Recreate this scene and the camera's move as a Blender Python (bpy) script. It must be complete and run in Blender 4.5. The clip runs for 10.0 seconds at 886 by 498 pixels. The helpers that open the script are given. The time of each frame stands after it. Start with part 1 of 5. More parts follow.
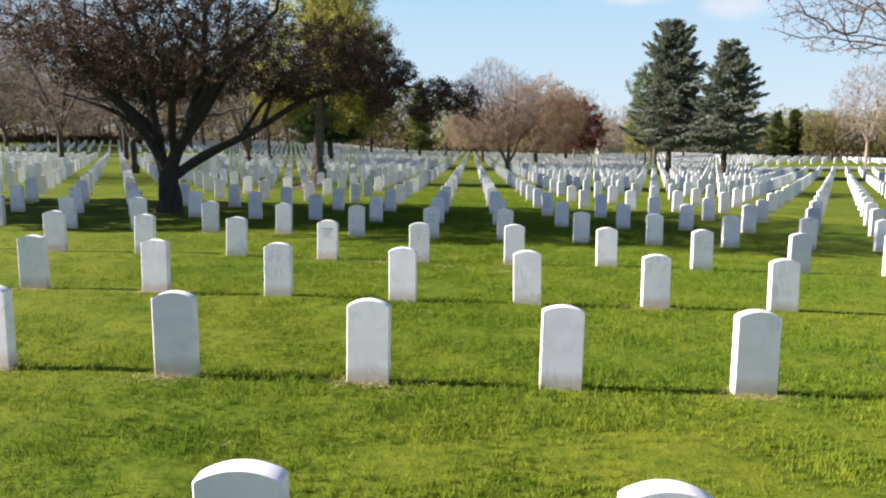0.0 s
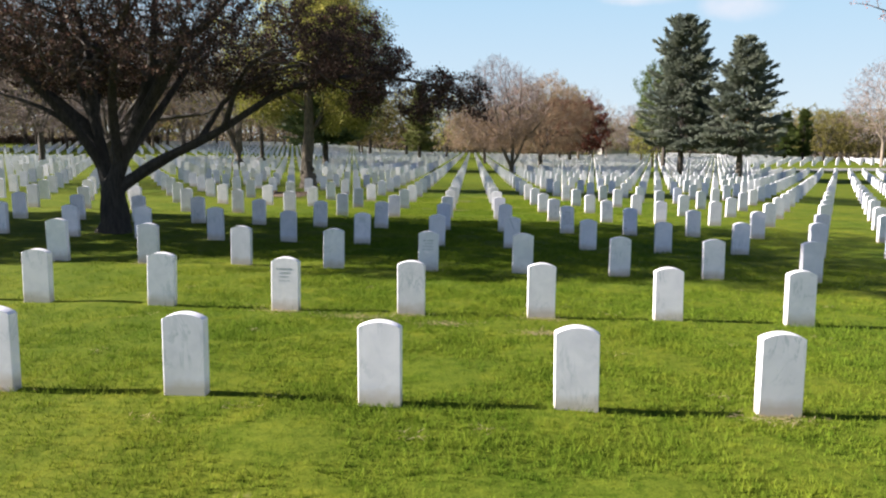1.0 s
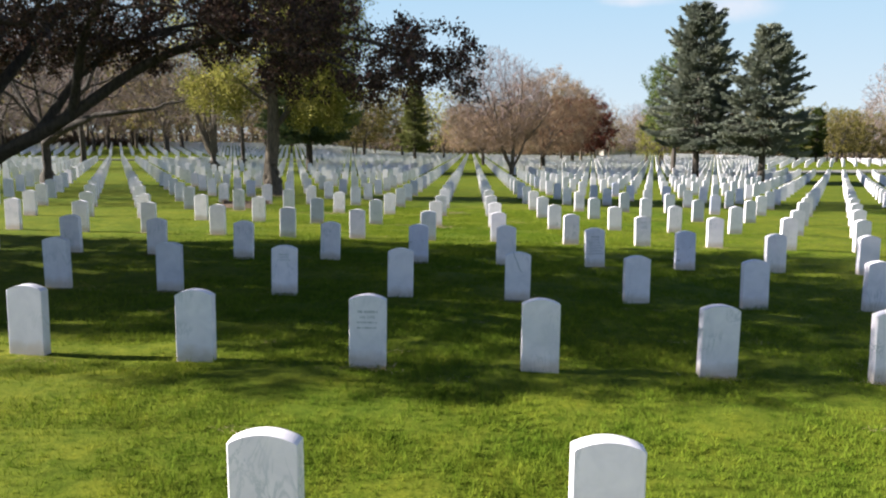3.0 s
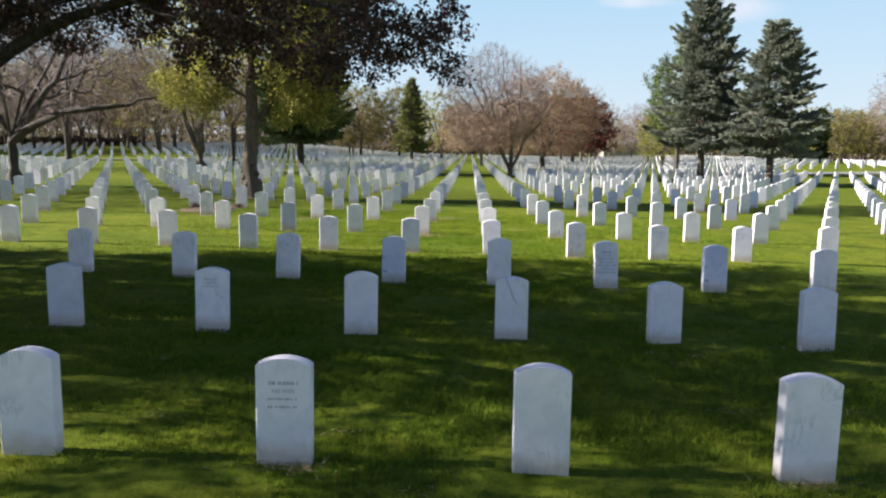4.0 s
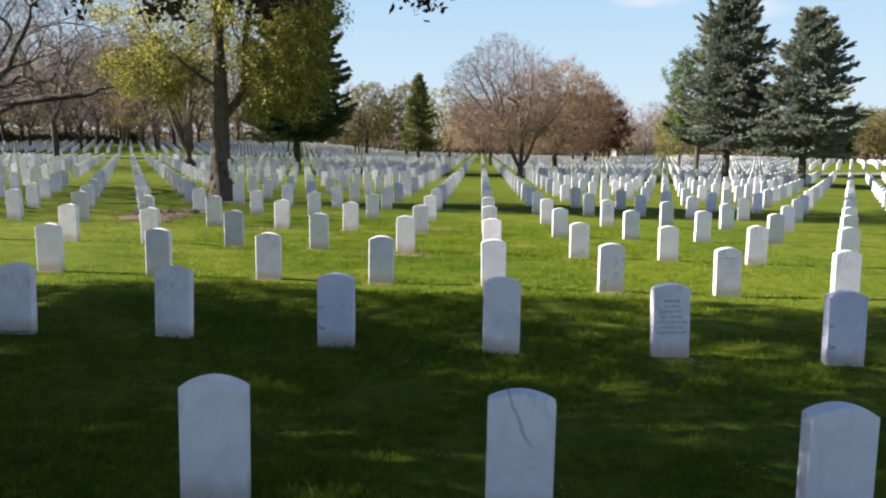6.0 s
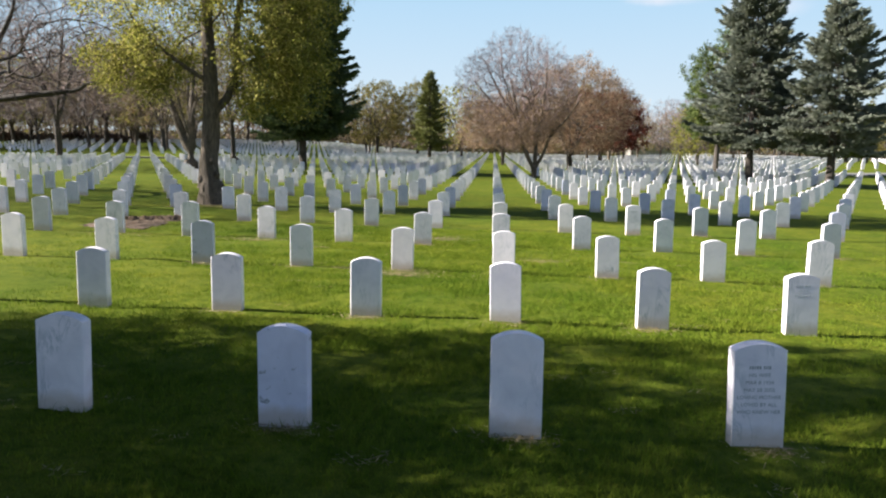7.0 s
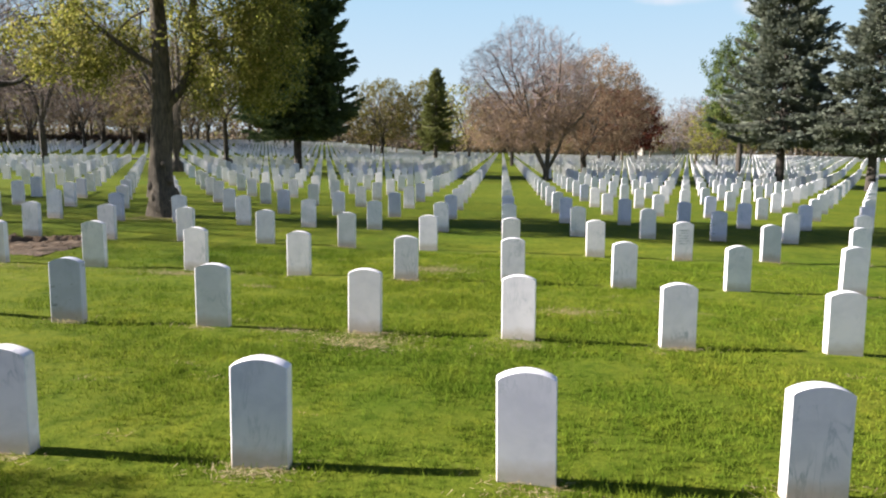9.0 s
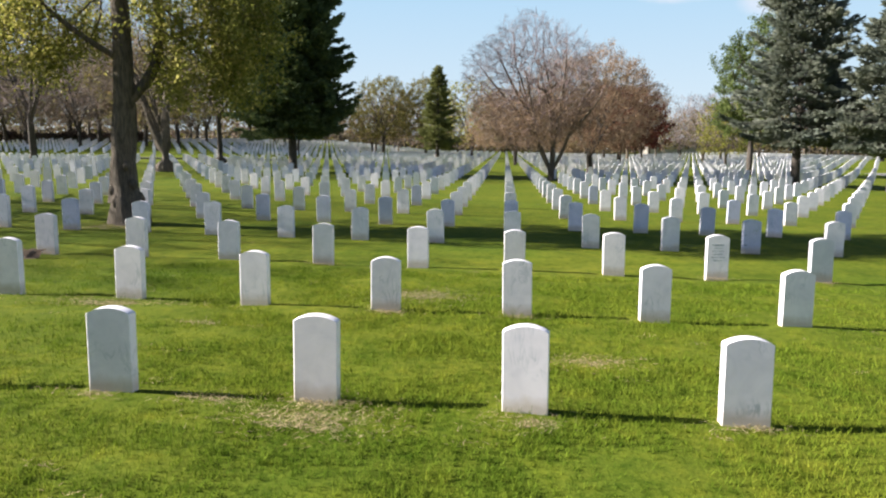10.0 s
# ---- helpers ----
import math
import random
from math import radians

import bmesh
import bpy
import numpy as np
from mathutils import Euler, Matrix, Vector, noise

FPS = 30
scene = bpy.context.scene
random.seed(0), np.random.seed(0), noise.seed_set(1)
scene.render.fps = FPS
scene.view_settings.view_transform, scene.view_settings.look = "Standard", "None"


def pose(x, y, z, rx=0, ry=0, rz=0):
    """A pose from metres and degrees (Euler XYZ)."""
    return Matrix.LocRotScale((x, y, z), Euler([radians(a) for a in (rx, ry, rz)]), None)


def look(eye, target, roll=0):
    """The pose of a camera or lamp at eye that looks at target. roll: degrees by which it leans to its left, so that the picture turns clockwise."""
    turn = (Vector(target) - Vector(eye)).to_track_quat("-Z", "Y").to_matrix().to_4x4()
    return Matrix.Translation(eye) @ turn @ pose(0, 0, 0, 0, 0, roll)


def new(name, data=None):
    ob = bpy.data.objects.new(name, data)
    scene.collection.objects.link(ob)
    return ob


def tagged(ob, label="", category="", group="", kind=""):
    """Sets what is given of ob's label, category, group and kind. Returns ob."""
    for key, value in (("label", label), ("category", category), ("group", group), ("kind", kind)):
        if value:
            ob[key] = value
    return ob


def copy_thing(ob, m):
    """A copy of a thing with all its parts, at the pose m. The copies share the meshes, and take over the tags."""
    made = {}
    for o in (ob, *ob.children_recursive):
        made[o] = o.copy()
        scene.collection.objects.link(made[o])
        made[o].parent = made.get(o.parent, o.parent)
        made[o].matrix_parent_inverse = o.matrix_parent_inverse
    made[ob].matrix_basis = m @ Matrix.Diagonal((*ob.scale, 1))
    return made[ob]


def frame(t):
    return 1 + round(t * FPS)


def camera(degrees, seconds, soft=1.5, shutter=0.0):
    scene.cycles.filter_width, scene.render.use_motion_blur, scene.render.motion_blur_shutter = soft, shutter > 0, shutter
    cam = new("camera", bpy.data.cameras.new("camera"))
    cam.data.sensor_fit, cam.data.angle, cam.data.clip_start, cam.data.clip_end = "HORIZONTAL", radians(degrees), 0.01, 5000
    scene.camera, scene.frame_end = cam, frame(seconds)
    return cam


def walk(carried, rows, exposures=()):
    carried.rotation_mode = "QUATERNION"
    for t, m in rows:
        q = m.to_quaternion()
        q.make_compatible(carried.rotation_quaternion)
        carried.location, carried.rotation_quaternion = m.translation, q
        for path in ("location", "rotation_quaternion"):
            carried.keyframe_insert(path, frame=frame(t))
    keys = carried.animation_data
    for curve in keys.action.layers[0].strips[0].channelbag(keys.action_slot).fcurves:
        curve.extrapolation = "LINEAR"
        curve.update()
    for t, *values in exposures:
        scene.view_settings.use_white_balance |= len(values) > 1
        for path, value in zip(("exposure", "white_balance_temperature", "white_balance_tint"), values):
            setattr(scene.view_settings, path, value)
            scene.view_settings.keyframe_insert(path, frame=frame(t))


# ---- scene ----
cam = camera(63.6, 10.0, soft=2.12)
# seconds, x, y, z, yaw, pitch, roll
ROWS = [
    (0.0, -0.711, -5.477, 1.844, 2.19, -7.89, 0.41),
    (0.5, -0.779, -3.888, 1.892, 2.17, -7.85, 0.40),
    (1.0, -0.834, -2.275, 1.967, 2.25, -7.85, 0.35),
    (1.5, -0.849, -0.788, 1.991, 2.29, -7.76, 0.21),
    (2.0, -0.795, 0.584, 1.998, 2.25, -7.77, 0.24),
    (2.5, -0.713, 1.841, 1.959, 2.23, -7.76, 0.25),
    (4.0, -0.430, 5.117, 1.877, 2.14, -7.69, 0.40),
    (4.5, -0.362, 6.032, 1.835, 2.13, -7.63, 0.50),
    (5.0, -0.295, 6.969, 1.802, 2.18, -7.71, 0.50),
    (5.5, -0.251, 7.903, 1.786, 2.44, -7.71, 0.53),
    (7.0, -0.177, 10.752, 1.817, 3.94, -7.83, 0.55),
    (7.5, -0.179, 11.662, 1.817, 4.15, -7.81, 0.55),
    (8.0, -0.174, 12.572, 1.817, 4.34, -7.81, 0.59),
    (8.5, -0.178, 13.512, 1.821, 4.52, -7.78, 0.51),
    (9.0, -0.183, 14.471, 1.832, 4.64, -7.81, 0.45),
    (9.5, -0.175, 15.425, 1.845, 4.76, -7.84, 0.46),
    (10.0, -0.165, 16.383, 1.867, 4.91, -7.93, 0.40),
]
walk(cam, [(t, pose(x, y, z, 0, 0, yaw) @ pose(0, 0, 0, 90 + pitch) @ pose(0, 0, 0, 0, 0, roll))
           for t, x, y, z, yaw, pitch, roll in ROWS], [(0.0, 1.78), (10.0, 1.78)])

# ---- sun and sky ----
SUN_HEIGHT, SUN_FROM = 29.0, 268.5   # degrees; compass, clockwise from +y
CLOUDS = [(0.355, 0.194, 0.090, 0.034), (0.225, 0.202, 0.095, 0.016)]   # across, up, width, height


def make_sky():
    world = bpy.data.worlds.new("spring_sky")
    world.use_nodes = True
    nt = world.node_tree
    bg = nt.nodes["Background"]
    sky = nt.nodes.new("ShaderNodeTexSky")
    sky.sky_type, sky.sun_disc = "NISHITA", False
    sky.sun_elevation, sky.sun_rotation = radians(SUN_HEIGHT), radians(SUN_FROM)
    sky.air_density, sky.dust_density, sky.ozone_density = 0.9, 0.4, 3.6
    # two small pale pink clouds, far off and high up
    co = nt.nodes.new("ShaderNodeTexCoord")
    sep = nt.nodes.new("ShaderNodeSeparateXYZ")
    nt.links.new(co.outputs["Generated"], sep.inputs["Vector"])

    def calc(op, one, two):
        n = nt.nodes.new("ShaderNodeMath")
        n.operation = op
        for k, value in enumerate((one, two)):
            if isinstance(value, bpy.types.NodeSocket):
                nt.links.new(value, n.inputs[k])
            else:
                n.inputs[k].default_value = value
        return n.outputs["Value"]
    ahead = calc("MAXIMUM", sep.outputs["Y"], 0.05)
    u, v = calc("DIVIDE", sep.outputs["X"], ahead), calc("DIVIDE", sep.outputs["Z"], ahead)
    ns = nt.nodes.new("ShaderNodeTexNoise")
    ns.inputs["Scale"].default_value, ns.inputs["Detail"].default_value, ns.inputs["Roughness"].default_value = 14.0, 6.0, 0.6
    nt.links.new(co.outputs["Generated"], ns.inputs["Vector"])
    # pale haze low in the sky, all round
    haze = nt.nodes.new("ShaderNodeValToRGB")
    el = haze.color_ramp.elements
    el[0].position, el[0].color = 0.0, (4.6 / 8, 5.2 / 8, 5.7 / 8, 1)
    el[1].position, el[1].color = 0.24, (2.7 / 8, 4.3 / 8, 5.7 / 8, 1)
    nt.links.new(sep.outputs["Z"], haze.inputs["Fac"])
    up = nt.nodes.new("ShaderNodeVectorMath")
    up.operation = "SCALE"
    up.inputs["Scale"].default_value = 11.5
    nt.links.new(haze.outputs["Color"], up.inputs[0])
    fade = nt.nodes.new("ShaderNodeMapRange")
    fade.interpolation_type = "SMOOTHSTEP"
    for key, value in (("From Min", 0.18), ("From Max", 0.5), ("To Min", 0.9), ("To Max", 0.0)):
        fade.inputs[key].default_value = value
    nt.links.new(sep.outputs["Z"], fade.inputs["Value"])
    mh = nt.nodes.new("ShaderNodeMix")
    mh.data_type = "RGBA"
    nt.links.new(fade.outputs["Result"], mh.inputs["Factor"])
    nt.links.new(sky.outputs["Color"], mh.inputs["A"])
    nt.links.new(up.outputs["Vector"], mh.inputs["B"])
    colour = mh.outputs["Result"]
    for at_u, at_v, wide, high in CLOUDS:
        du, dv = calc("DIVIDE", calc("SUBTRACT", u, at_u), wide), calc("DIVIDE", calc("SUBTRACT", v, at_v), high)
        far = calc("ADD", calc("POWER", calc("ABSOLUTE", du, 0), 2.0), calc("POWER", calc("ABSOLUTE", dv, 0), 2.0))
        veil = calc("SUBTRACT", calc("ADD", 0.62, ns.outputs["Fac"]), calc("ADD", far, 0.28))
        rp = nt.nodes.new("ShaderNodeMapRange")
        rp.interpolation_type = "SMOOTHSTEP"
        rp.inputs["From Min"].default_value, rp.inputs["From Max"].default_value, rp.inputs["To Max"].default_value = 0.3, 1.2, 0.72
        nt.links.new(veil, rp.inputs["Value"])
        mx = nt.nodes.new("ShaderNodeMix")
        mx.data_type = "RGBA"
        mx.inputs["B"].default_value = (8.6, 8.0, 8.4, 1)
        nt.links.new(rp.outputs["Result"], mx.inputs["Factor"])
        nt.links.new(colour, mx.inputs["A"])
        colour = mx.outputs["Result"]
    nt.links.new(colour, bg.inputs["Color"])
    bg.inputs["Strength"].default_value = 0.0350
    scene.world = world


make_sky()
sun_data = bpy.data.lights.new("sun", "SUN")
sun_data.energy, sun_data.angle, sun_data.color = 5.0, radians(0.55), (1.0, 0.945, 0.85)
sun = new("sun", sun_data)
a, e = radians(SUN_FROM), radians(SUN_HEIGHT)
sun.matrix_world = look((60 * math.sin(a) * math.cos(e), 60 * math.cos(a) * math.cos(e), 60 * math.sin(e)), (0, 0, 0))


# ---- materials ----
def base_material(name):
    m = bpy.data.materials.new(name)
    m.use_nodes = True
    nt = m.node_tree
    return m, nt, nt.nodes["Principled BSDF"]


def add(nt, kind, **values):
    n = nt.nodes.new(kind)
    for key, value in values.items():
        n.inputs[key.replace("_", " ")].default_value = value
    return n


def ramp(nt, fac, stops):
    n = nt.nodes.new("ShaderNodeValToRGB")
    el = n.color_ramp.elements
    while len(el) < len(stops):
        el.new(0.5)
    for k, (at, col) in zip(el, stops):
        k.position, k.color = at, (*col, 1) if len(col) == 3 else col
    nt.links.new(fac, n.inputs["Fac"])
    return n.outputs["Color"]


def mixed(nt, fac, one, two, how="MIX"):
    n = nt.nodes.new("ShaderNodeMix")
    n.data_type, n.blend_type = "RGBA", how
    for value, key in ((fac, "Factor"), (one, "A"), (two, "B")):
        if isinstance(value, bpy.types.NodeSocket):
            nt.links.new(value, n.inputs[key])
        elif isinstance(value, tuple):
            n.inputs[key].default_value = (*value, 1)
        else:
            n.inputs[key].default_value = value
    return n.outputs["Result"]


def noise_at(nt, where, scale, detail=4.0, rough=0.55, warp=0.0):
    n = add(nt, "ShaderNodeTexNoise", Scale=scale, Detail=detail, Roughness=rough, Distortion=warp)
    nt.links.new(where, n.inputs["Vector"])
    return n.outputs["Fac"]


def bump(nt, p, height, strength, distance):
    n = add(nt, "ShaderNodeBump", Strength=strength, Distance=distance)
    nt.links.new(height, n.inputs["Height"])
    nt.links.new(n.outputs["Normal"], p.inputs["Normal"])


def marble(name, chance, strong=0.55, tint=None, streak=None, marks=False):
    """White marble with grey veins, tan soil splash at the foot; chance: 'object' or 'island'."""
    m, nt, p = base_material(name)
    co = nt.nodes.new("ShaderNodeTexCoord")
    if chance == "object":
        rnd = nt.nodes.new("ShaderNodeObjectInfo").outputs["Random"]
    else:
        rnd = nt.nodes.new("ShaderNodeNewGeometry").outputs["Random Per Island"]
    shift = nt.nodes.new("ShaderNodeVectorMath")
    shift.operation = "MULTIPLY_ADD"
    comb = nt.nodes.new("ShaderNodeCombineXYZ")
    for k in "XYZ":
        nt.links.new(rnd, comb.inputs[k])
    nt.links.new(comb.outputs["Vector"], shift.inputs[0])
    shift.inputs[1].default_value = (37.0, 91.0, 53.0)
    nt.links.new(co.outputs["Object"], shift.inputs[2])
    where = shift.outputs["Vector"]
    tone = ramp(nt, rnd, [(0.0, (0.908, 0.842, 0.919)), (0.35, (0.887, 0.827, 0.908)), (0.66, (0.847, 0.793, 0.888)),
                          (0.90, (0.887, 0.818, 0.868)), (0.98, (0.612, 0.601, 0.700)), (1.0, (0.694, 0.660, 0.756))])
    tone = mixed(nt, 1.0, tone, tint, "MULTIPLY") if tint else tone
    cloud = ramp(nt, noise_at(nt, where, 5.0, 5, 0.6, 0.6), [(0.30, (0.86, 0.865, 0.885)), (0.62, (1, 1, 1))])
    colour = mixed(nt, 1.0, tone, cloud, "MULTIPLY")
    stretch = add(nt, "ShaderNodeMapping", Scale=(3.0, 1.0, 0.9), Rotation=(0, 0.5, 0))
    nt.links.new(where, stretch.inputs["Vector"])
    wave = noise_at(nt, stretch.outputs["Vector"], 2.2, 6, 0.6, 1.4)
    vein = ramp(nt, wave, [(0.455, (0, 0, 0)), (0.492, (1, 1, 1)), (0.53, (0, 0, 0))])
    patch = ramp(nt, noise_at(nt, where, 2.4, 2), [(0.50, (0, 0, 0)), (0.66, (strong, strong, strong))])
    veins = mixed(nt, 1.0, vein, patch, "MULTIPLY")
    colour = mixed(nt, veins, colour, (0.33, 0.37, 0.43))
    if streak:
        # one dark crack-like vein, slanting
        bent = nt.nodes.new("ShaderNodeSeparateXYZ")
        nt.links.new(co.outputs["Object"], bent.inputs["Vector"])

        def sums(op, one, two):
            n = nt.nodes.new("ShaderNodeMath")
            n.operation = op
            for k, value in enumerate((one, two)):
                if isinstance(value, bpy.types.NodeSocket):
                    nt.links.new(value, n.inputs[k])
                else:
                    n.inputs[k].default_value = value
            return n.outputs["Value"]
        wander = sums("MULTIPLY", noise_at(nt, co.outputs["Object"], 11.0, 4), 0.07)
        off = sums("ABSOLUTE", sums("ADD", sums("ADD", bent.outputs["X"], sums("MULTIPLY", bent.outputs["Z"], streak[1])), sums("ADD", wander, streak[0])), 0)
        line = ramp(nt, off, [(0.003, (0.6, 0.6, 0.6)), (0.011, (0, 0, 0))])
        top = ramp(nt, bent.outputs["Z"], [(streak[2] - 0.05, (0, 0, 0)), (streak[2], (1, 1, 1))])
        colour = mixed(nt, mixed(nt, 1.0, line, top, "MULTIPLY"), colour, (0.26, 0.28, 0.33))
    if marks:   # small dark blots of lichen
        blot = ramp(nt, noise_at(nt, co.outputs["Object"], 15.0, 3, 0.5, 0.4), [(0.645, (0, 0, 0)), (0.70, (0.75, 0.75, 0.75))])
        colour = mixed(nt, blot, colour, (0.17, 0.19, 0.24))
    if chance == "object":
        # soil splashed up by rain, uneven
        sep = nt.nodes.new("ShaderNodeSeparateXYZ")
        nt.links.new(co.outputs["Object"], sep.inputs["Vector"])
        high = nt.nodes.new("ShaderNodeMath")
        high.operation = "MULTIPLY_ADD"
        nt.links.new(noise_at(nt, where, 9.0, 4), high.inputs[0])
        high.inputs[1].default_value = -0.12
        nt.links.new(sep.outputs["Z"], high.inputs[2])
        splash = ramp(nt, high.outputs["Value"], [(0.0, (0.62, 0.62, 0.62)), (0.10, (0, 0, 0))])
        colour = mixed(nt, splash, colour, (0.46, 0.36, 0.28))
    nt.links.new(colour, p.inputs["Base Color"])
    p.inputs["Roughness"].default_value = 0.62
    bump(nt, p, noise_at(nt, where, 90, 3), 0.15, 0.002)
    return m


def lawn(name, blade):
    m, nt, p = base_material(name)
    co = nt.nodes.new("ShaderNodeTexCoord")
    where = co.outputs["Object"]
    big = ramp(nt, noise_at(nt, where, 0.28, 4, 0.6), [(0.30, (0.071, 0.103, 0.0115)), (0.55, (0.102, 0.122, 0.0138)), (0.78, (0.124, 0.134, 0.0172))])
    mid = ramp(nt, noise_at(nt, where, 2.6, 5, 0.65), [(0.30, (0.70, 0.80, 0.65)), (0.52, (1, 1, 1)), (0.72, (1.28, 1.15, 1.05))])
    colour = mixed(nt, 1.0, big, mid, "MULTIPLY")
    clump = ramp(nt, noise_at(nt, where, 9.0, 3, 0.5, 0.0), [(0.32, (0.66, 0.74, 0.62)), (0.48, (1, 1, 1)), (0.70, (1.14, 1.10, 1.05))])
    colour = mixed(nt, 1.0, colour, clump, "MULTIPLY")
    if blade:
        rnd = nt.nodes.new("ShaderNodeNewGeometry").outputs["Random Per Island"]
        each = ramp(nt, rnd, [(0.0, (1.12, 1.28, 1.24)), (0.55, (1.37, 1.53, 1.46)), (0.93, (1.63, 1.70, 1.66)), (1.0, (2.1, 2.0, 2.5))])
        colour = mixed(nt, 1.0, colour, each, "MULTIPLY")
    else:
        fine = ramp(nt, noise_at(nt, where, 46, 4, 0.75), [(0.34, (0.62, 0.68, 0.60)), (0.54, (1, 1, 1)), (0.74, (1.3, 1.22, 1.2))])
        colour = mixed(nt, 1.0, colour, fine, "MULTIPLY")
        # thin, straw-coloured spots
        dry = ramp(nt, noise_at(nt, where, 1.15, 5, 0.7, 0.5), [(0.66, (0, 0, 0)), (0.76, (0.6, 0.6, 0.6))])
        colour = mixed(nt, dry, colour, (0.22, 0.18, 0.085))
    nt.links.new(colour, p.inputs["Base Color"])
    p.inputs["Roughness"].default_value = 0.9
    p.inputs["Specular IOR Level"].default_value = 0.04
    if blade:
        geo = nt.nodes.new("ShaderNodeNewGeometry")
        soft_n = nt.nodes.new("ShaderNodeVectorMath")
        soft_n.operation = "MULTIPLY_ADD"
        nt.links.new(geo.outputs["Normal"], soft_n.inputs[0])
        soft_n.inputs[1].default_value, soft_n.inputs[2].default_value = (1, 1, 1), (0, 0, 0.35)
        unit = nt.nodes.new("ShaderNodeVectorMath")
        unit.operation = "NORMALIZE"
        nt.links.new(soft_n.outputs["Vector"], unit.inputs[0])
        nt.links.new(unit.outputs["Vector"], p.inputs["Normal"])
        tr = nt.nodes.new("ShaderNodeBsdfTranslucent")
        nt.links.new(colour, tr.inputs["Color"])
        ms = add(nt, "ShaderNodeMixShader", Fac=0.32)
        nt.links.new(p.outputs["BSDF"], ms.inputs[1])
        nt.links.new(tr.outputs["BSDF"], ms.inputs[2])
        nt.links.new(ms.outputs["Shader"], nt.nodes["Material Output"].inputs["Surface"])
    else:
        bump(nt, p, noise_at(nt, where, 30, 4, 0.6), 0.35, 0.02)
    return m


def bark(name, dark, light):
    m, nt, p = base_material(name)
    co = nt.nodes.new("ShaderNodeTexCoord")
    mp = add(nt, "ShaderNodeMapping", Scale=(9, 9, 1.8))
    nt.links.new(co.outputs["Object"], mp.inputs["Vector"])
    n = noise_at(nt, mp.outputs["Vector"], 2.2, 7, 0.7, 0.4)
    stain = noise_at(nt, co.outputs["Object"], 1.3, 3)
    colour = ramp(nt, n, [(0.33, dark), (0.66, light)])
    colour = mixed(nt, 1.0, colour, ramp(nt, stain, [(0.3, (0.7, 0.7, 0.7)), (0.7, (1.1, 1.08, 1.05))]), "MULTIPLY")
    nt.links.new(colour, p.inputs["Base Color"])
    p.inputs["Roughness"].default_value = 0.9
    bump(nt, p, n, 1.0, 0.05)
    return m


def foliage(name, stops, through_light=0.35):
    m, nt, p = base_material(name)
    rnd = nt.nodes.new("ShaderNodeNewGeometry").outputs["Random Per Island"]
    co = nt.nodes.new("ShaderNodeTexCoord")
    colour = ramp(nt, rnd, stops)
    colour = mixed(nt, 1.0, colour, ramp(nt, noise_at(nt, co.outputs["Object"], 0.7, 3), [(0.3, (0.65, 0.7, 0.7)), (0.7, (1.25, 1.2, 1.1))]), "MULTIPLY")
    nt.links.new(colour, p.inputs["Base Color"])
    p.inputs["Roughness"].default_value = 0.6
    p.inputs["Specular IOR Level"].default_value = 0.1
    tr = nt.nodes.new("ShaderNodeBsdfTranslucent")
    nt.links.new(colour, tr.inputs["Color"])
    ms = add(nt, "ShaderNodeMixShader", Fac=through_light)
    nt.links.new(p.outputs["BSDF"], ms.inputs[1])
    nt.links.new(tr.outputs["BSDF"], ms.inputs[2])
    nt.links.new(ms.outputs["Shader"], nt.nodes["Material Output"].inputs["Surface"])
    return m


def earth(name, dark, light, scale=6.0):
    m, nt, p = base_material(name)
    co = nt.nodes.new("ShaderNodeTexCoord")
    n = noise_at(nt, co.outputs["Object"], scale, 7, 0.7)
    nt.links.new(ramp(nt, n, [(0.3, dark), (0.7, light)]), p.inputs["Base Color"])
    p.inputs["Roughness"].default_value = 0.95
    bump(nt, p, n, 0.9, 0.04)
    return m


def plain(name, colour, rough=0.6):
    m, nt, p = base_material(name)
    co = nt.nodes.new("ShaderNodeTexCoord")
    n = noise_at(nt, co.outputs["Object"], 14, 4)
    nt.links.new(ramp(nt, n, [(0.3, tuple(0.85 * c for c in colour)), (0.7, colour)]), p.inputs["Base Color"])
    p.inputs["Roughness"].default_value = rough
    return m


MARBLE = marble("white_marble", "object")
MARBLE_GREY = marble("grey_marble", "object", 0.95, (0.62, 0.67, 0.80), None, True)
MARBLE_VEINED = marble("veined_marble", "object", 0.95)
MARBLE_MARKED = marble("blotted_marble", "object", 0.8, (0.80, 0.85, 0.96), None, True)
MARBLE_STREAK = marble("streaked_marble", "object", 0.7, None, (-0.25, 0.42, 0.43))
MARBLE_FAR = marble("white_marble_rows", "island")
LAWN = lawn("lawn", False)
BLADES = lawn("grass_blades", True)
BARK_DARK = bark("dark_bark", (0.024, 0.019, 0.017), (0.102, 0.082, 0.071))
BARK_CRAB = bark("dark_crabapple_bark", (0.016, 0.012, 0.011), (0.072, 0.056, 0.050))
BARK_BROWN = bark("brown_bark", (0.046, 0.036, 0.028), (0.184, 0.143, 0.109))
BARK_PALE = bark("pale_bark", (0.16, 0.12, 0.095), (0.36, 0.29, 0.24))
TWIG_DARK = bark("dark_mauve_twigs", (0.061, 0.046, 0.044), (0.171, 0.131, 0.126))
TWIG_GREY = bark("purple_grey_twigs", (0.169, 0.120, 0.121), (0.378, 0.276, 0.276))
TWIG_BROWN = bark("brown_grey_twigs", (0.118, 0.087, 0.067), (0.286, 0.218, 0.174))
TWIG_MAUVE = bark("mauve_twigs", (0.172, 0.127, 0.109), (0.368, 0.282, 0.247))
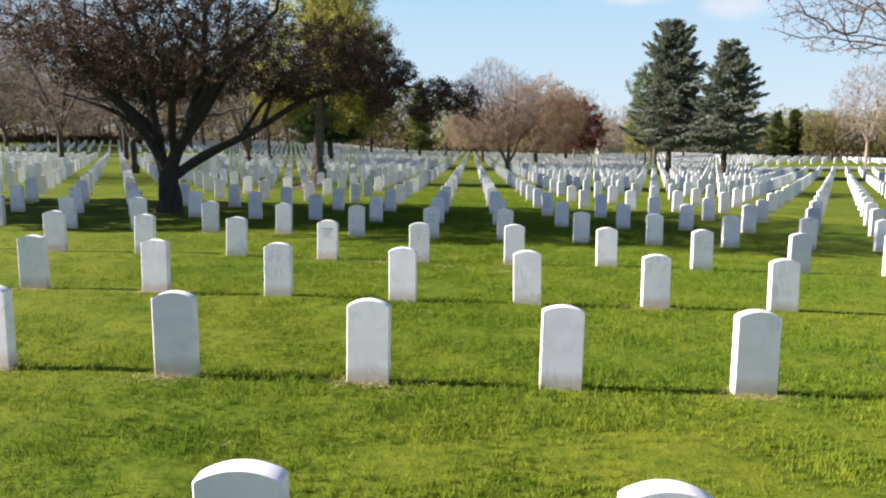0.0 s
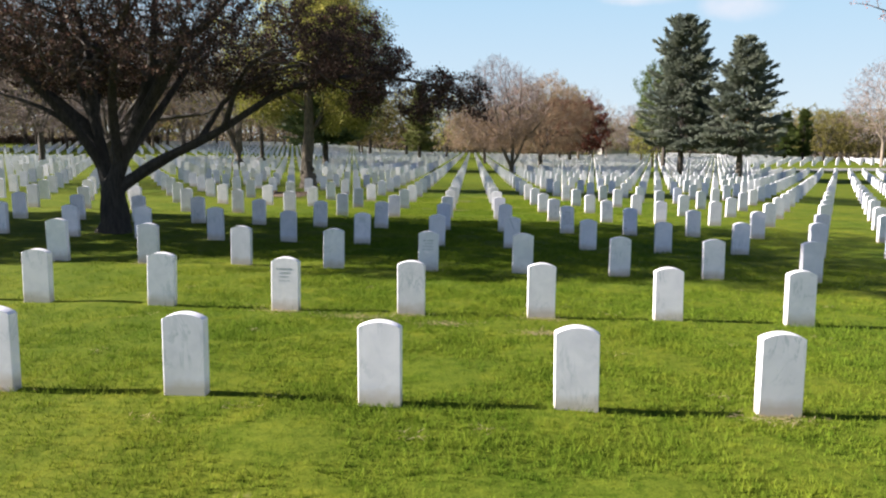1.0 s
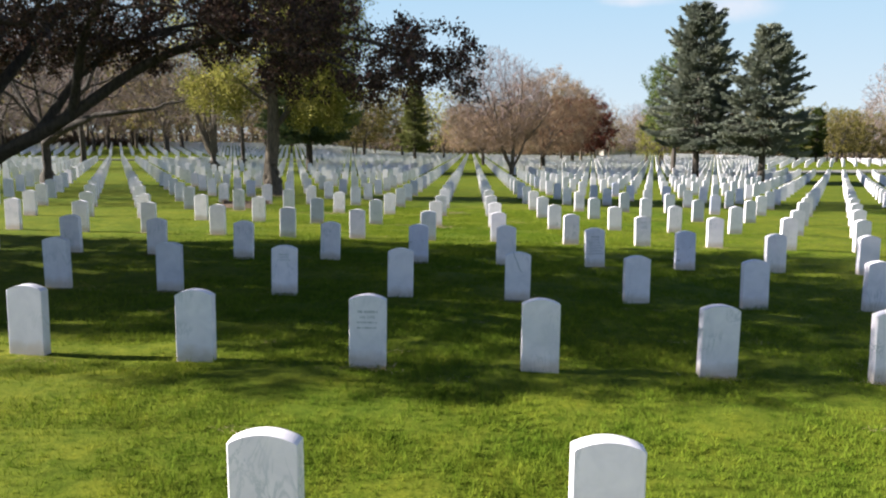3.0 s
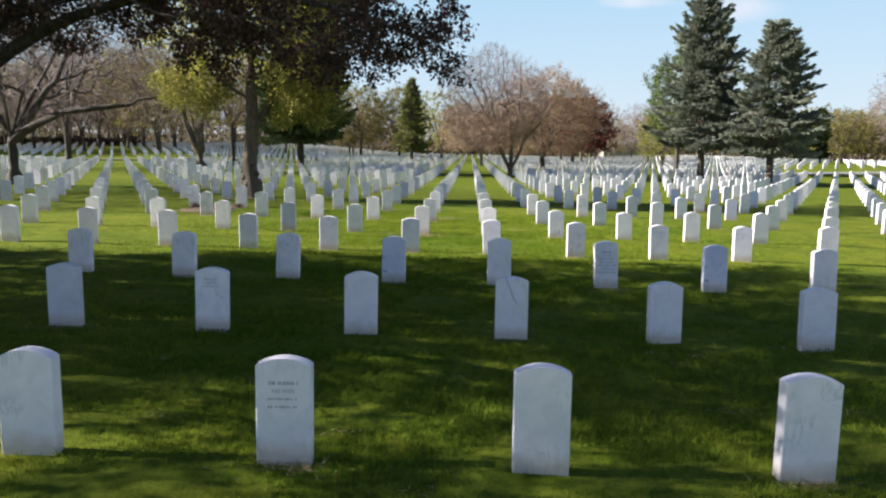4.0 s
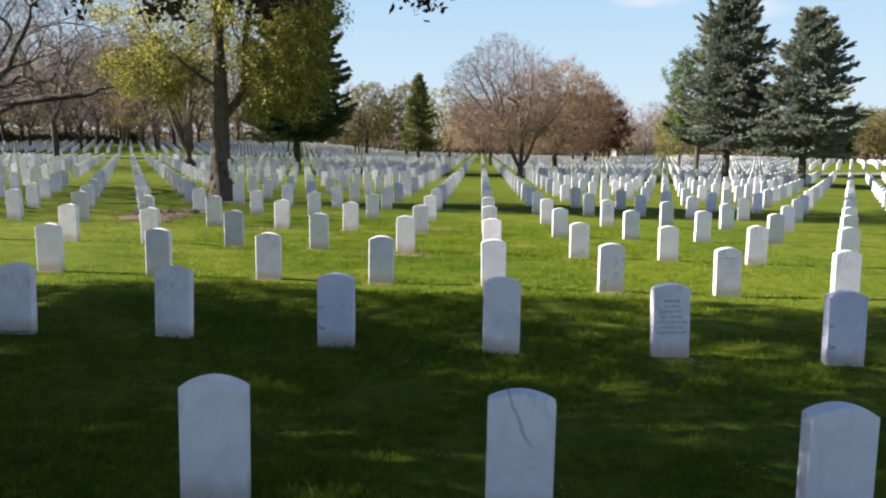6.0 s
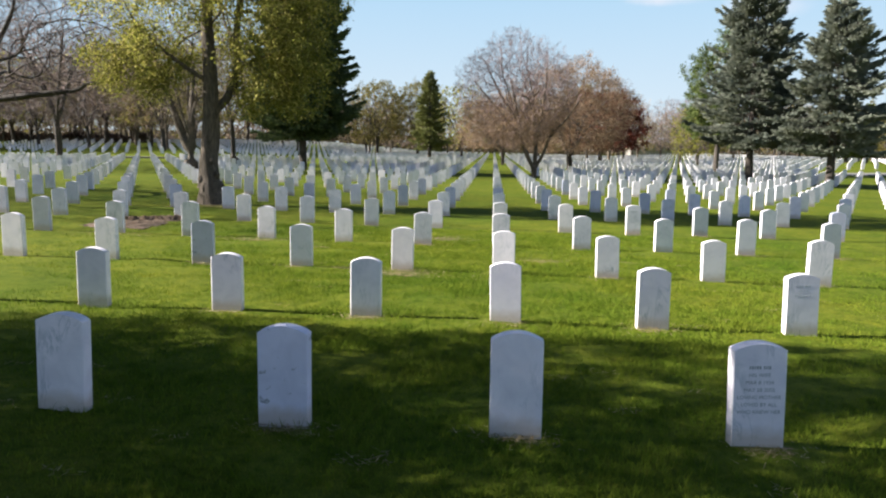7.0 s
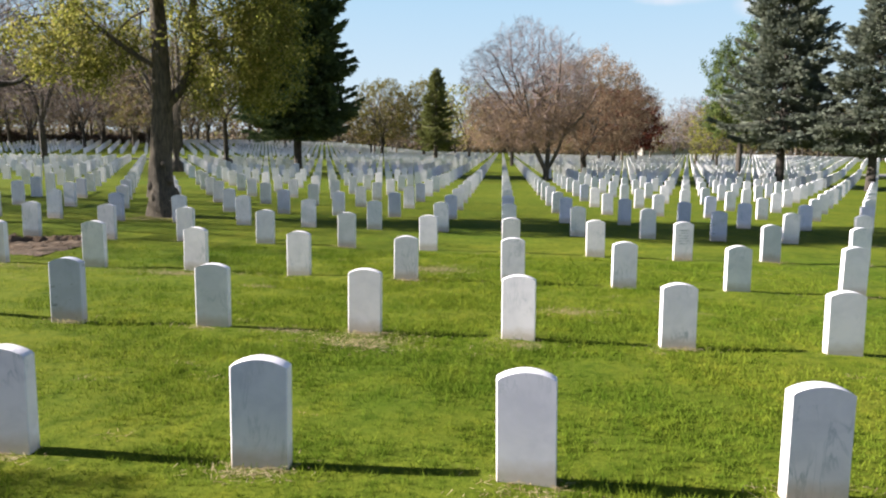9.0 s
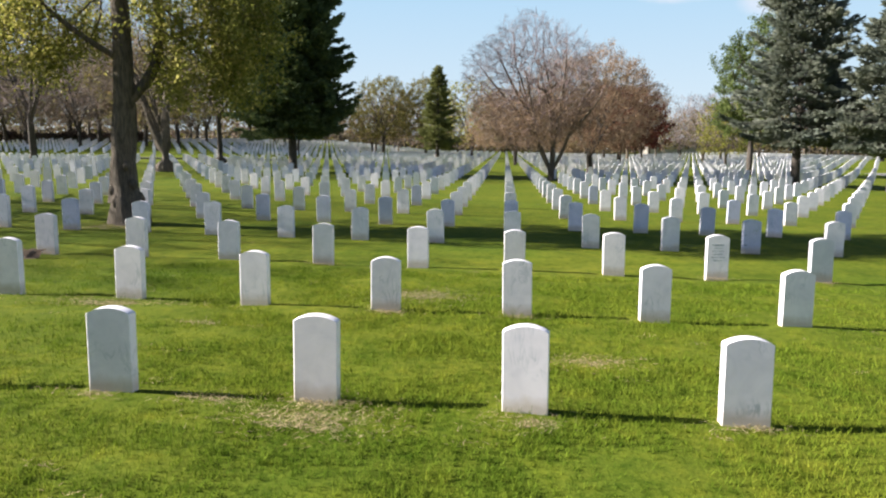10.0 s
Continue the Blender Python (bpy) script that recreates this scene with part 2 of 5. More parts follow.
PURPLE_LEAF = foliage("purple_leaf", [(0.0, (0.042, 0.030, 0.028)), (0.45, (0.092, 0.052, 0.050)), (0.75, (0.108, 0.080, 0.055)), (1.0, (0.205, 0.105, 0.098))], 0.3)
SPRING_LEAF = foliage("spring_leaf", [(0.0, (0.134, 0.148, 0.031)), (0.5, (0.245, 0.245, 0.054)), (1.0, (0.419, 0.362, 0.127))], 0.66)
OLIVE_LEAF = foliage("olive_leaf", [(0.0, (0.101, 0.094, 0.024)), (0.5, (0.172, 0.152, 0.043)), (1.0, (0.263, 0.208, 0.076))])
BROWN_BUD = foliage("brown_bud", [(0.0, (0.176, 0.097, 0.052)), (0.5, (0.273, 0.167, 0.091)), (1.0, (0.358, 0.240, 0.133))])
TWIGLET = foliage("fine_grey_twigs", [(0.0, (0.125, 0.088, 0.090)), (0.6, (0.198, 0.144, 0.148)), (1.0, (0.282, 0.215, 0.211))], 0.1)
BROWN_TWIGLET = foliage("fine_brown_twigs", [(0.0, (0.146, 0.103, 0.078)), (0.6, (0.230, 0.170, 0.134)), (1.0, (0.325, 0.252, 0.202))], 0.1)
RUST_BUD = foliage("rust_bud", [(0.0, (0.181, 0.119, 0.082)), (0.5, (0.289, 0.193, 0.137)), (1.0, (0.404, 0.288, 0.198))])
RED_BUD = foliage("red_bud", [(0.0, (0.075, 0.018, 0.015)), (0.6, (0.132, 0.034, 0.025)), (1.0, (0.196, 0.069, 0.046))])
GREY_BUD = foliage("grey_bud", [(0.0, (0.100, 0.069, 0.059)), (0.6, (0.153, 0.112, 0.097)), (1.0, (0.211, 0.161, 0.135))])
DARK_BUSH = foliage("dark_bush", [(0.0, (0.065, 0.050, 0.040)), (0.6, (0.105, 0.085, 0.062)), (1.0, (0.150, 0.125, 0.080))])
HEDGE_LEAF = foliage("hedge_leaf", [(0.0, (0.076, 0.058, 0.053)), (0.6, (0.143, 0.104, 0.091)), (1.0, (0.230, 0.168, 0.133))], 0.15)
PINK_BUD = foliage("pink_bud", [(0.0, (0.20, 0.085, 0.09)), (0.6, (0.30, 0.15, 0.15)), (1.0, (0.42, 0.25, 0.25))])
BLUE_NEEDLE = foliage("blue_green_needles", [(0.0, (0.158, 0.178, 0.144)), (0.55, (0.231, 0.251, 0.211)), (1.0, (0.312, 0.326, 0.296))], 0.3)
DARK_NEEDLE = foliage("dark_green_needles", [(0.0, (0.057, 0.091, 0.050)), (0.6, (0.125, 0.164, 0.084)), (1.0, (0.251, 0.291, 0.130))], 0.15)
GREEN_NEEDLE = foliage("olive_green_needles", [(0.0, (0.121, 0.137, 0.048)), (0.6, (0.216, 0.233, 0.088)), (1.0, (0.330, 0.329, 0.144))], 0.3)
PINE_NEEDLE = foliage("pine_needles", [(0.0, (0.055, 0.080, 0.022)), (0.6, (0.105, 0.140, 0.042)), (1.0, (0.165, 0.195, 0.070))], 0.3)
DRY_BLADES = foliage("dry_grass_blades", [(0.0, (0.20, 0.145, 0.08)), (0.6, (0.38, 0.30, 0.18)), (1.0, (0.54, 0.45, 0.29))], 0.3)
SOIL = earth("turned_soil", (0.065, 0.039, 0.025), (0.160, 0.107, 0.071))
ASPHALT = earth("worn_asphalt", (0.120, 0.116, 0.112), (0.195, 0.188, 0.180), 3.0)
# kerb coloured dark for the shadow line along the road's edge
KERB = earth("shadow_dark_kerb", (0.045, 0.042, 0.040), (0.095, 0.09, 0.085), 4.0)
WORN_INK = plain("weathered_letters", (0.38, 0.39, 0.44), 0.8)
FAINT = plain("worn_letters", (0.52, 0.53, 0.57), 0.8)
CUT = plain("cut_letters", (0.29, 0.30, 0.34), 0.8)
WHITE_WALL = plain("white_wall", (0.30, 0.27, 0.25))
PANE = plain("dark_window_glass", (0.05, 0.055, 0.06), 0.15)
ROOF = plain("grey_roof", (0.22, 0.21, 0.22))


# ---- lie of the land ----
def land(x, y):
    """Height of the lawn: it falls slightly towards +x and rises far off."""
    x, y = np.asarray(x, float), np.asarray(y, float)
    z = -0.0175 * np.clip(x, -26, 140) + 0.006 * np.clip(y - 50, 0, 260)
    z = z + 0.045 * np.clip(y - 87, 0, 42) * np.clip((-x - 20) / 22, 0, 1)       # bank beyond the road, far left
    return z + 1.15 * np.clip((x - 28) / 22, 0, 1) * np.clip((y - 72) / 24, 0, 1)   # raised section beyond the road


def h(x, y):
    return float(land(x, y))


def mesh_from(name, verts, faces, material, smooth=False):
    me = bpy.data.meshes.new(name)
    me.from_pydata(np.asarray(verts).tolist() if not isinstance(verts, list) else verts, [], faces if isinstance(faces, list) else faces.tolist())
    me.materials.append(material)
    if smooth:
        me.polygons.foreach_set("use_smooth", [True] * len(me.polygons))
    me.update()
    return me


def part(name, me, parent, label=""):
    ob = new(name, me)
    ob.parent = parent
    if label:
        tagged(ob, label)
    return ob


def spaced(core_from, core_to, step, out_to, grow=1.25):
    mid = list(np.arange(core_from, core_to + 1e-6, step))
    s, v = step, mid[-1]
    while v < out_to:
        s = s * grow if v > 240 else min(s * grow, 6.0)
        v += s
        mid.append(v)
    s, v = step, mid[0]
    while v > -out_to:
        s = s * grow if v < -240 else min(s * grow, 6.0)
        v -= s
        mid.insert(0, v)
    return np.array(mid)


def make_ground():
    xs, ys = spaced(-12, 12, 0.25, 2400), spaced(-6, 30, 0.25, 2400)
    gx, gy = np.meshgrid(xs, ys)
    gz = land(gx, gy)
    r = np.random.default_rng(3)
    bumps = np.zeros_like(gz)
    for k in range(26):
        w = r.uniform(0.6, 7.0)
        d = r.uniform(0, 2 * np.pi)
        bumps += 0.0034 * np.sin(w * (gx * np.cos(d) + gy * np.sin(d)) + r.uniform(0, 6.3))
    near = (np.abs(gx) < 12) & (gy > -6) & (gy < 30)
    gz = gz + np.where(near, bumps + r.normal(0, 0.0025, gz.shape), 0)
    n, m = gx.shape
    i = np.arange(n * m).reshape(n, m)
    quads = np.stack([i[:-1, :-1], i[:-1, 1:], i[1:, 1:], i[1:, :-1]], -1).reshape(-1, 4)
    me = mesh_from("ground", np.stack([gx, gy, gz], -1).reshape(-1, 3), quads, LAWN, True)
    tagged(new("ground", me), "mown bright green lawn with thin straw-coloured spots", "lawn", kind="structure")


make_ground()


# ---- headstones ----
PITCH_X, PITCH_Y = 1.524, 3.048
TREES = [(-8.57, 12.85), (-8.63, 31.8), (-20.5, 36.0), (2.65, 61.0), (6.1, 71.0), (14.6, 112.0), (0.9, 95.0), (17.7, 62.5), (21.35, 58.4),
         (21.3, 82.0), (51.0, 91.0), (24.0, 98.0), (-20.75, 58.5), (-22.4, 71.0), (-14.15, 63.0), (-27.0, 29.5), (-38.5, 72.0), (-37.0, 57.0), (-9.0, 110.0), (10.6, 9.4)]


def stone_mesh(name, width, height, thick, rise, arc=18, material=None):
    """Upright slab with a gently arched top and softened edges; its foot reaches 6 cm into the ground."""
    bm = bmesh.new()
    half = width / 2
    rim = [(-half, -0.06), (half, -0.06)]
    for k in range(arc + 1):
        u = 1 - 2 * k / arc
        rim.append((half * u, height - rise * u * u))
    front = [bm.verts.new((x, -thick / 2, z)) for x, z in rim]
    back = [bm.verts.new((x, thick / 2, z)) for x, z in rim]
    f0 = bm.faces.new(front)
    f1 = bm.faces.new(list(reversed(back)))
    n = len(rim)
    for k in range(n):
        bm.faces.new((front[(k + 1) % n], front[k], back[k], back[(k + 1) % n]))
    edges = list(f0.edges) + list(f1.edges)
    bmesh.ops.bevel(bm, geom=edges, offset=0.006, segments=1, affect="EDGES", profile=0.5)
    bmesh.ops.recalc_face_normals(bm, faces=bm.faces)
    me = bpy.data.meshes.new(name)
    bm.to_mesh(me)
    bm.free()
    me.materials.append(material or MARBLE)
    me["height"] = height
    for f in me.polygons:
        f.use_smooth = abs(f.normal.y) < 0.2 and f.normal.z > 0.4
    return me


STONES = [stone_mesh("headstone", 0.330 + 0.004 * (k % 3 - 1), 0.645 + 0.012 * k, 0.102, 0.045 + 0.004 * (k % 3)) for k in range(5)]


GREY_STONE = stone_mesh("grey_headstone", 0.330, 0.66, 0.102, 0.048, material=MARBLE_GREY)
MARKED_STONE = stone_mesh("blotted_headstone", 0.330, 0.665, 0.102, 0.048, material=MARBLE_MARKED)
VEINED_STONE = stone_mesh("veined_headstone", 0.330, 0.665, 0.102, 0.048, material=MARBLE_VEINED)
STREAK_STONE = stone_mesh("streaked_headstone", 0.330, 0.665, 0.102, 0.048, material=MARBLE_STREAK)
GREY = {(7, -3), (10, 3), (11, -4), (12, 4), (10, -6), (13, -2), (4, 5), (14, 2), (9, 5)}
VEINED = {(4, 0), (6, 1), (2, 1), (5, -2), (6, -3), (7, 1), (3, 2), (9, -3), (8, 4)}
SUNLIT = {(0, 0), (1, 0), (0, -1), (1, -1), (2, 0), (1, 1), (2, -2), (6, 0), (7, 0), (2, 1), (3, 0)}
# how single stones stand: along the row and across it in centimetres, height in metres, lean in degrees
STANDS = {}
STANDS[0] = {-2: (1.3, -3.7, 0.673, -0.2), -1: (2, -3.2, 0.66, 1.1), 0: (1, -2.5, 0.655, 0.8), 1: (-1.1, -0.8, 0.665, -0.1)}
STANDS[1] = {-4: (-1, 0.4, 0.663, 0.3), -3: (-0, 0.6, 0.656, 1.1), -2: (-0.3, 0.7, 0.659, 0.6), -1: (0.4, -2.9, 0.654, 0.1), 0: (-1.4, -1.7, 0.658, -1), 1: (0.6, 3, 0.649, -0.6), 2: (-0.6, 2.2, 0.642, -1.1)}
STANDS[2] = {-4: (0, -1.5, 0.652, 1.2), -3: (-0.1, 0.5, 0.649, 1.8), -2: (-0, -2.3, 0.642, 1), -1: (-1.3, -1.9, 0.642, 0), 0: (0.9, 0.9, 0.654, 0.1), 1: (-1.1, 2.8, 0.644, -1.1), 2: (-0.9, 1.5, 0.657, -0.9)}
STANDS[3] = {-4: (-1.2, -2.9, 0.66, 1.1), -3: (-0.3, -1, 0.655, 1.4), -2: (-1.5, 1.6, 0.651, 0.7), -1: (0.2, 3.2, 0.648, 0.7), 0: (0.2, 0.8, 0.659, 0.2), 1: (3.8, 6.5, 0.639, 0.4), 2: (0, 3.8, 0.645, -1)}
STANDS[4] = {-3: (-0.9, -0.7, 0.651, 0.8), -2: (-2, 3.7, 0.645, 1.3), -1: (-0.7, 2.6, 0.649, 1), 0: (0, 3.7, 0.641, 0.4), 1: (2.6, 8, 0.628, -0.6), 2: (0.5, 4, 0.622, -0.8)}
STANDS[5] = {-4: (-0.7, 0.2, 0.646, 1.1), -3: (-0.1, 0, 0.643, 1.6), -2: (-0.4, -0.2, 0.666, 1.8), -1: (1.4, -6.9, 0.669, 0.7), 0: (-0.4, -3.8, 0.681, 0), 1: (-0.8, -0.9, 0.678, -1.7), 2: (-1, -2, 0.669, -1.3), 3: (-0.8, 0.4, 0.657, -1.7)}
STANDS[6] = {-3: (0.8, -3.8, 0.651, 1), -2: (-0.8, -1.9, 0.64, 0.4), -1: (-0.4, -0.2, 0.645, 0.7), 0: (-1.6, -2.1, 0.652, -1), 1: (0.6, -0.4, 0.647, 0), 2: (-0.5, -1.6, 0.645, -1.2)}
STANDS[7] = {-4: (-1.2, -1.7, 0.649, 0.1), -3: (-1.4, -2, 0.649, 0.2), -2: (-0.7, -2, 0.646, 0.1), -1: (0.4, 3.8, 0.644, 0.6), 0: (0.8, -1.6, 0.647, -0.5), 1: (0.7, -0.2, 0.626, -0.5), 2: (0.9, -2.2, 0.618, -1.2)}
STANDS[8] = {-3: (-0.6, 0.5, 0.638, 1.2), -2: (0.3, -2.4, 0.637, 0.2), -1: (1.6, -0.7, 0.619, 0.4), 0: (-0.1, 0.2, 0.643, -0.8), 1: (-0, -1.4, 0.644, -0.3), 2: (0.4, 0.4, 0.643, -0.7)}
STANDS[9] = {-5: (-1.3, -1.9, 0.657, 0.3), -4: (-0.7, -0.5, 0.648, 0.7), -3: (0.1, 1.2, 0.645, 0.6), -2: (1.8, 2.3, 0.643, 0.6), -1: (1.7, 1.8, 0.642, 0), 1: (-0, 1.2, 0.65, -0.7), 2: (1.8, 0.4, 0.67, -0.5), 3: (1.2, 0.1, 0.67, -1)}


def clear_of_trees(x, y, gap=0.55):
    return all((x - tx) ** 2 + (y - ty) ** 2 > gap * gap for tx, ty in TREES)


def in_section(x, y):
    if x < -18 and 83 < y < 96:
        return False
    if x > 34 and 80 < y < 92:
        return False
    return True


LABELS = ["upright white marble headstone with arched top in grass",
          "pale grey marble headstone with arched top in grass",
          "white marble headstone with grey veins in grass"]
stone_at = {}


def make_headstones():
    r = np.random.default_rng(21)
    far_v, far_f = [], []
    shape = np.array([(-0.165, -0.05), (0.165, -0.05), (0.165, 0.61), (0.09, 0.645), (0.0, 0.656), (-0.09, 0.645), (-0.165, 0.61)])
    for row in range(-2, 66):
        for col in range(-48, 62):
            x, y = col * PITCH_X, row * PITCH_Y
            jx, jy, yaw, lean, nod, kind = r.normal(0, 0.006), r.normal(0, 0.006), r.normal(0, 1.6), r.normal(0, 0.5), r.normal(0, 0.6), r.integers(5)
            reach = 12 + 0.72 * (y + 6)
            if abs(x) > reach or not in_section(x, y) or not clear_of_trees(x, y):
                continue
            if row > 12 and r.random() < 0.012:
                continue
            stand = STANDS.get(row, {}).get(col)
            if stand:
                jx, jy, lean = 0.01 * stand[0], 0.01 * stand[1], stand[3]
            x, y = x + jx, y + jy
            yaw = -abs(yaw) - 0.8 if (row, col) in SUNLIT else yaw
            if row <= 16 and -9 <= col <= 8:
                shape_of = STREAK_STONE if (row, col) == (4, 0) else MARKED_STONE if (row, col) in ((5, -1), (5, 2)) else GREY_STONE if (row, col) in GREY else VEINED_STONE if (row, col) in VEINED else STONES[kind]
                ob = new("headstone", shape_of)
                tall = stand[2] / shape_of["height"] if stand else 1
                ob.matrix_world = pose(x, y, h(x, y), nod * (0.5 if stand else 1), lean, yaw) @ Matrix.Diagonal((1, 1, tall, 1))
                tagged(ob, LABELS[1 if shape_of is GREY_STONE else 2 if shape_of in (VEINED_STONE, STREAK_STONE, MARKED_STONE) else 0], "headstone", "headstones in straight rows")
                stone_at[row, col] = ob
                continue
            m = pose(x, y, h(x, y), nod, lean, yaw)
            base = len(far_v)
            for s in (-0.05, 0.05):
                for u, w in shape:
                    far_v.append(tuple(m @ Vector((u, s, w))))
            n = len(shape)
            far_f.append(tuple(base + k for k in range(n)))
            far_f.append(tuple(base + n + k for k in reversed(range(n))))
            for k in range(n):
                j = (k + 1) % n
                far_f.append((base + j, base + k, base + n + k, base + n + j))
    me = mesh_from("far_headstones", far_v, far_f, MARBLE_FAR)
    tagged(new("far_headstones", me), "many white marble headstones in long straight rows", "headstones", kind="stuff")


make_headstones()

# ---- inscriptions ----
def bar(bm, x, z, w, hh, y):
    m = Matrix.LocRotScale((x, y, z), None, (w, 0.0016, hh))
    bmesh.ops.create_cube(bm, size=1.0, matrix=m)


def lettered(words, size, x, z, y):
    cu = bpy.data.curves.new("cut_words", "FONT")
    cu.body, cu.size, cu.align_x, cu.extrude = words, size, "CENTER", 0.0008
    ob = bpy.data.objects.new("cut_words", cu)
    me = bpy.data.meshes.new_from_object(ob)
    bpy.data.objects.remove(ob)
    me.transform(pose(x, y, z, 90, 0, 0))
    return me


def inscribe(cell, lines, top=0.53, step=0.048, ink=CUT):
    """lines: words, or widths of bars for what cannot be read; each line is a part."""
    stone = stone_at.get(cell)
    if stone is None:
        return
    y = -0.0512
    r = random.Random(cell[0] * 31 + cell[1])
    for k, line in enumerate(lines):
        z = top - k * step
        if isinstance(line, str):
            me = lettered(line, 0.034, 0, z - 0.012, y)
        else:
            bm = bmesh.new()
            u = -line / 2
            while u < line / 2 - 0.006:   # worn strokes
                w = min(r.uniform(0.005, 0.012), line / 2 - u)
                bar(bm, u + w / 2, z, w, r.uniform(0.010, 0.016) if k else 0.021, y)
                u += w + r.choice((0.004, 0.006, 0.007, 0.016))
            me = bpy.data.meshes.new("inscription_line")
            bm.to_mesh(me)
            bm.free()
        me.materials.append(ink)
        part("inscription_line", me, stone, "grey letters cut into marble")


inscribe((5, 1), [0.13, "HIS WIFE", "MAR 8 1924", "MAY 28 2002", "LOVING MOTHER", "LOVED BY ALL", "WHO KNEW HER"])
inscribe((3, -1), [0.17, "HIS WIFE", 0.18, 0.18], 0.50, 0.048, WORN_INK)
inscribe((2, -2), [0.20, "HIS WIFE", 0.14, 0.13], 0.52, 0.048, WORN_INK)
inscribe((9, 2), [0.18, 0.12, 0.17, 0.16, 0.19, 0.15], 0.53)
inscribe((4, -2), [0.13, 0.15, 0.17], 0.53, 0.036, FAINT)
inscribe((6, 2), [0.15, 0.10, 0.16], 0.52, 0.048, FAINT)


# ---- trees ----
def smooth_line(pts, seg):
    """Points along a bent line through pts, about seg apart."""
    pts = [Vector(p) for p in pts]
    out = [pts[0]]
    for k in range(len(pts) - 1):
        a, b = pts[max(k - 1, 0)], pts[k]
        c, d = pts[k + 1], pts[min(k + 2, len(pts) - 1)]
        n = max(2, int((c - b).length / seg + 0.5))
        for i in range(1, n + 1):
            t = i / n
            out.append(0.5 * (2 * b + (c - a) * t + (2 * a - 5 * b + 4 * c - d) * t * t + (3 * b - a - 3 * c + d) * t ** 3))
    return out


def cloud_of(q, centre, size, n, inner=0.35, lump=0.16):
    """Places for twigs, spread through an uneven egg-shaped crown."""
    d = q.normal(0, 1, (n, 3))
    d /= np.linalg.norm(d, axis=1)[:, None]
    far = (inner ** 3 + (1 - inner ** 3) * q.random(n)) ** (1 / 3)
    ph = q.uniform(0, 6.3, 4)
    far *= 1 + lump * 0.5 * (np.sin(5 * d[:, 0] + ph[0]) * np.sin(4 * d[:, 2] + ph[1]) + np.sin(9 * d[:, 1] + ph[2]) * np.sin(7 * d[:, 2] + ph[3]))
    return np.array(centre) + d * far[:, None] * np.array(size)


def clumped(q, at, wave, keep):
    """Thin out the places between clumps about one wave apart."""
    f = np.zeros(len(at))
    for k in range(5):
        d = q.normal(0, 1, 3)
        d *= 2 * np.pi / (np.linalg.norm(d) * wave * q.uniform(0.7, 1.5))
        f += np.sin(at @ d + q.uniform(0, 6.3))
    return at[(f > np.quantile(f, 1 - keep)) | (q.random(len(at)) < 0.12)]


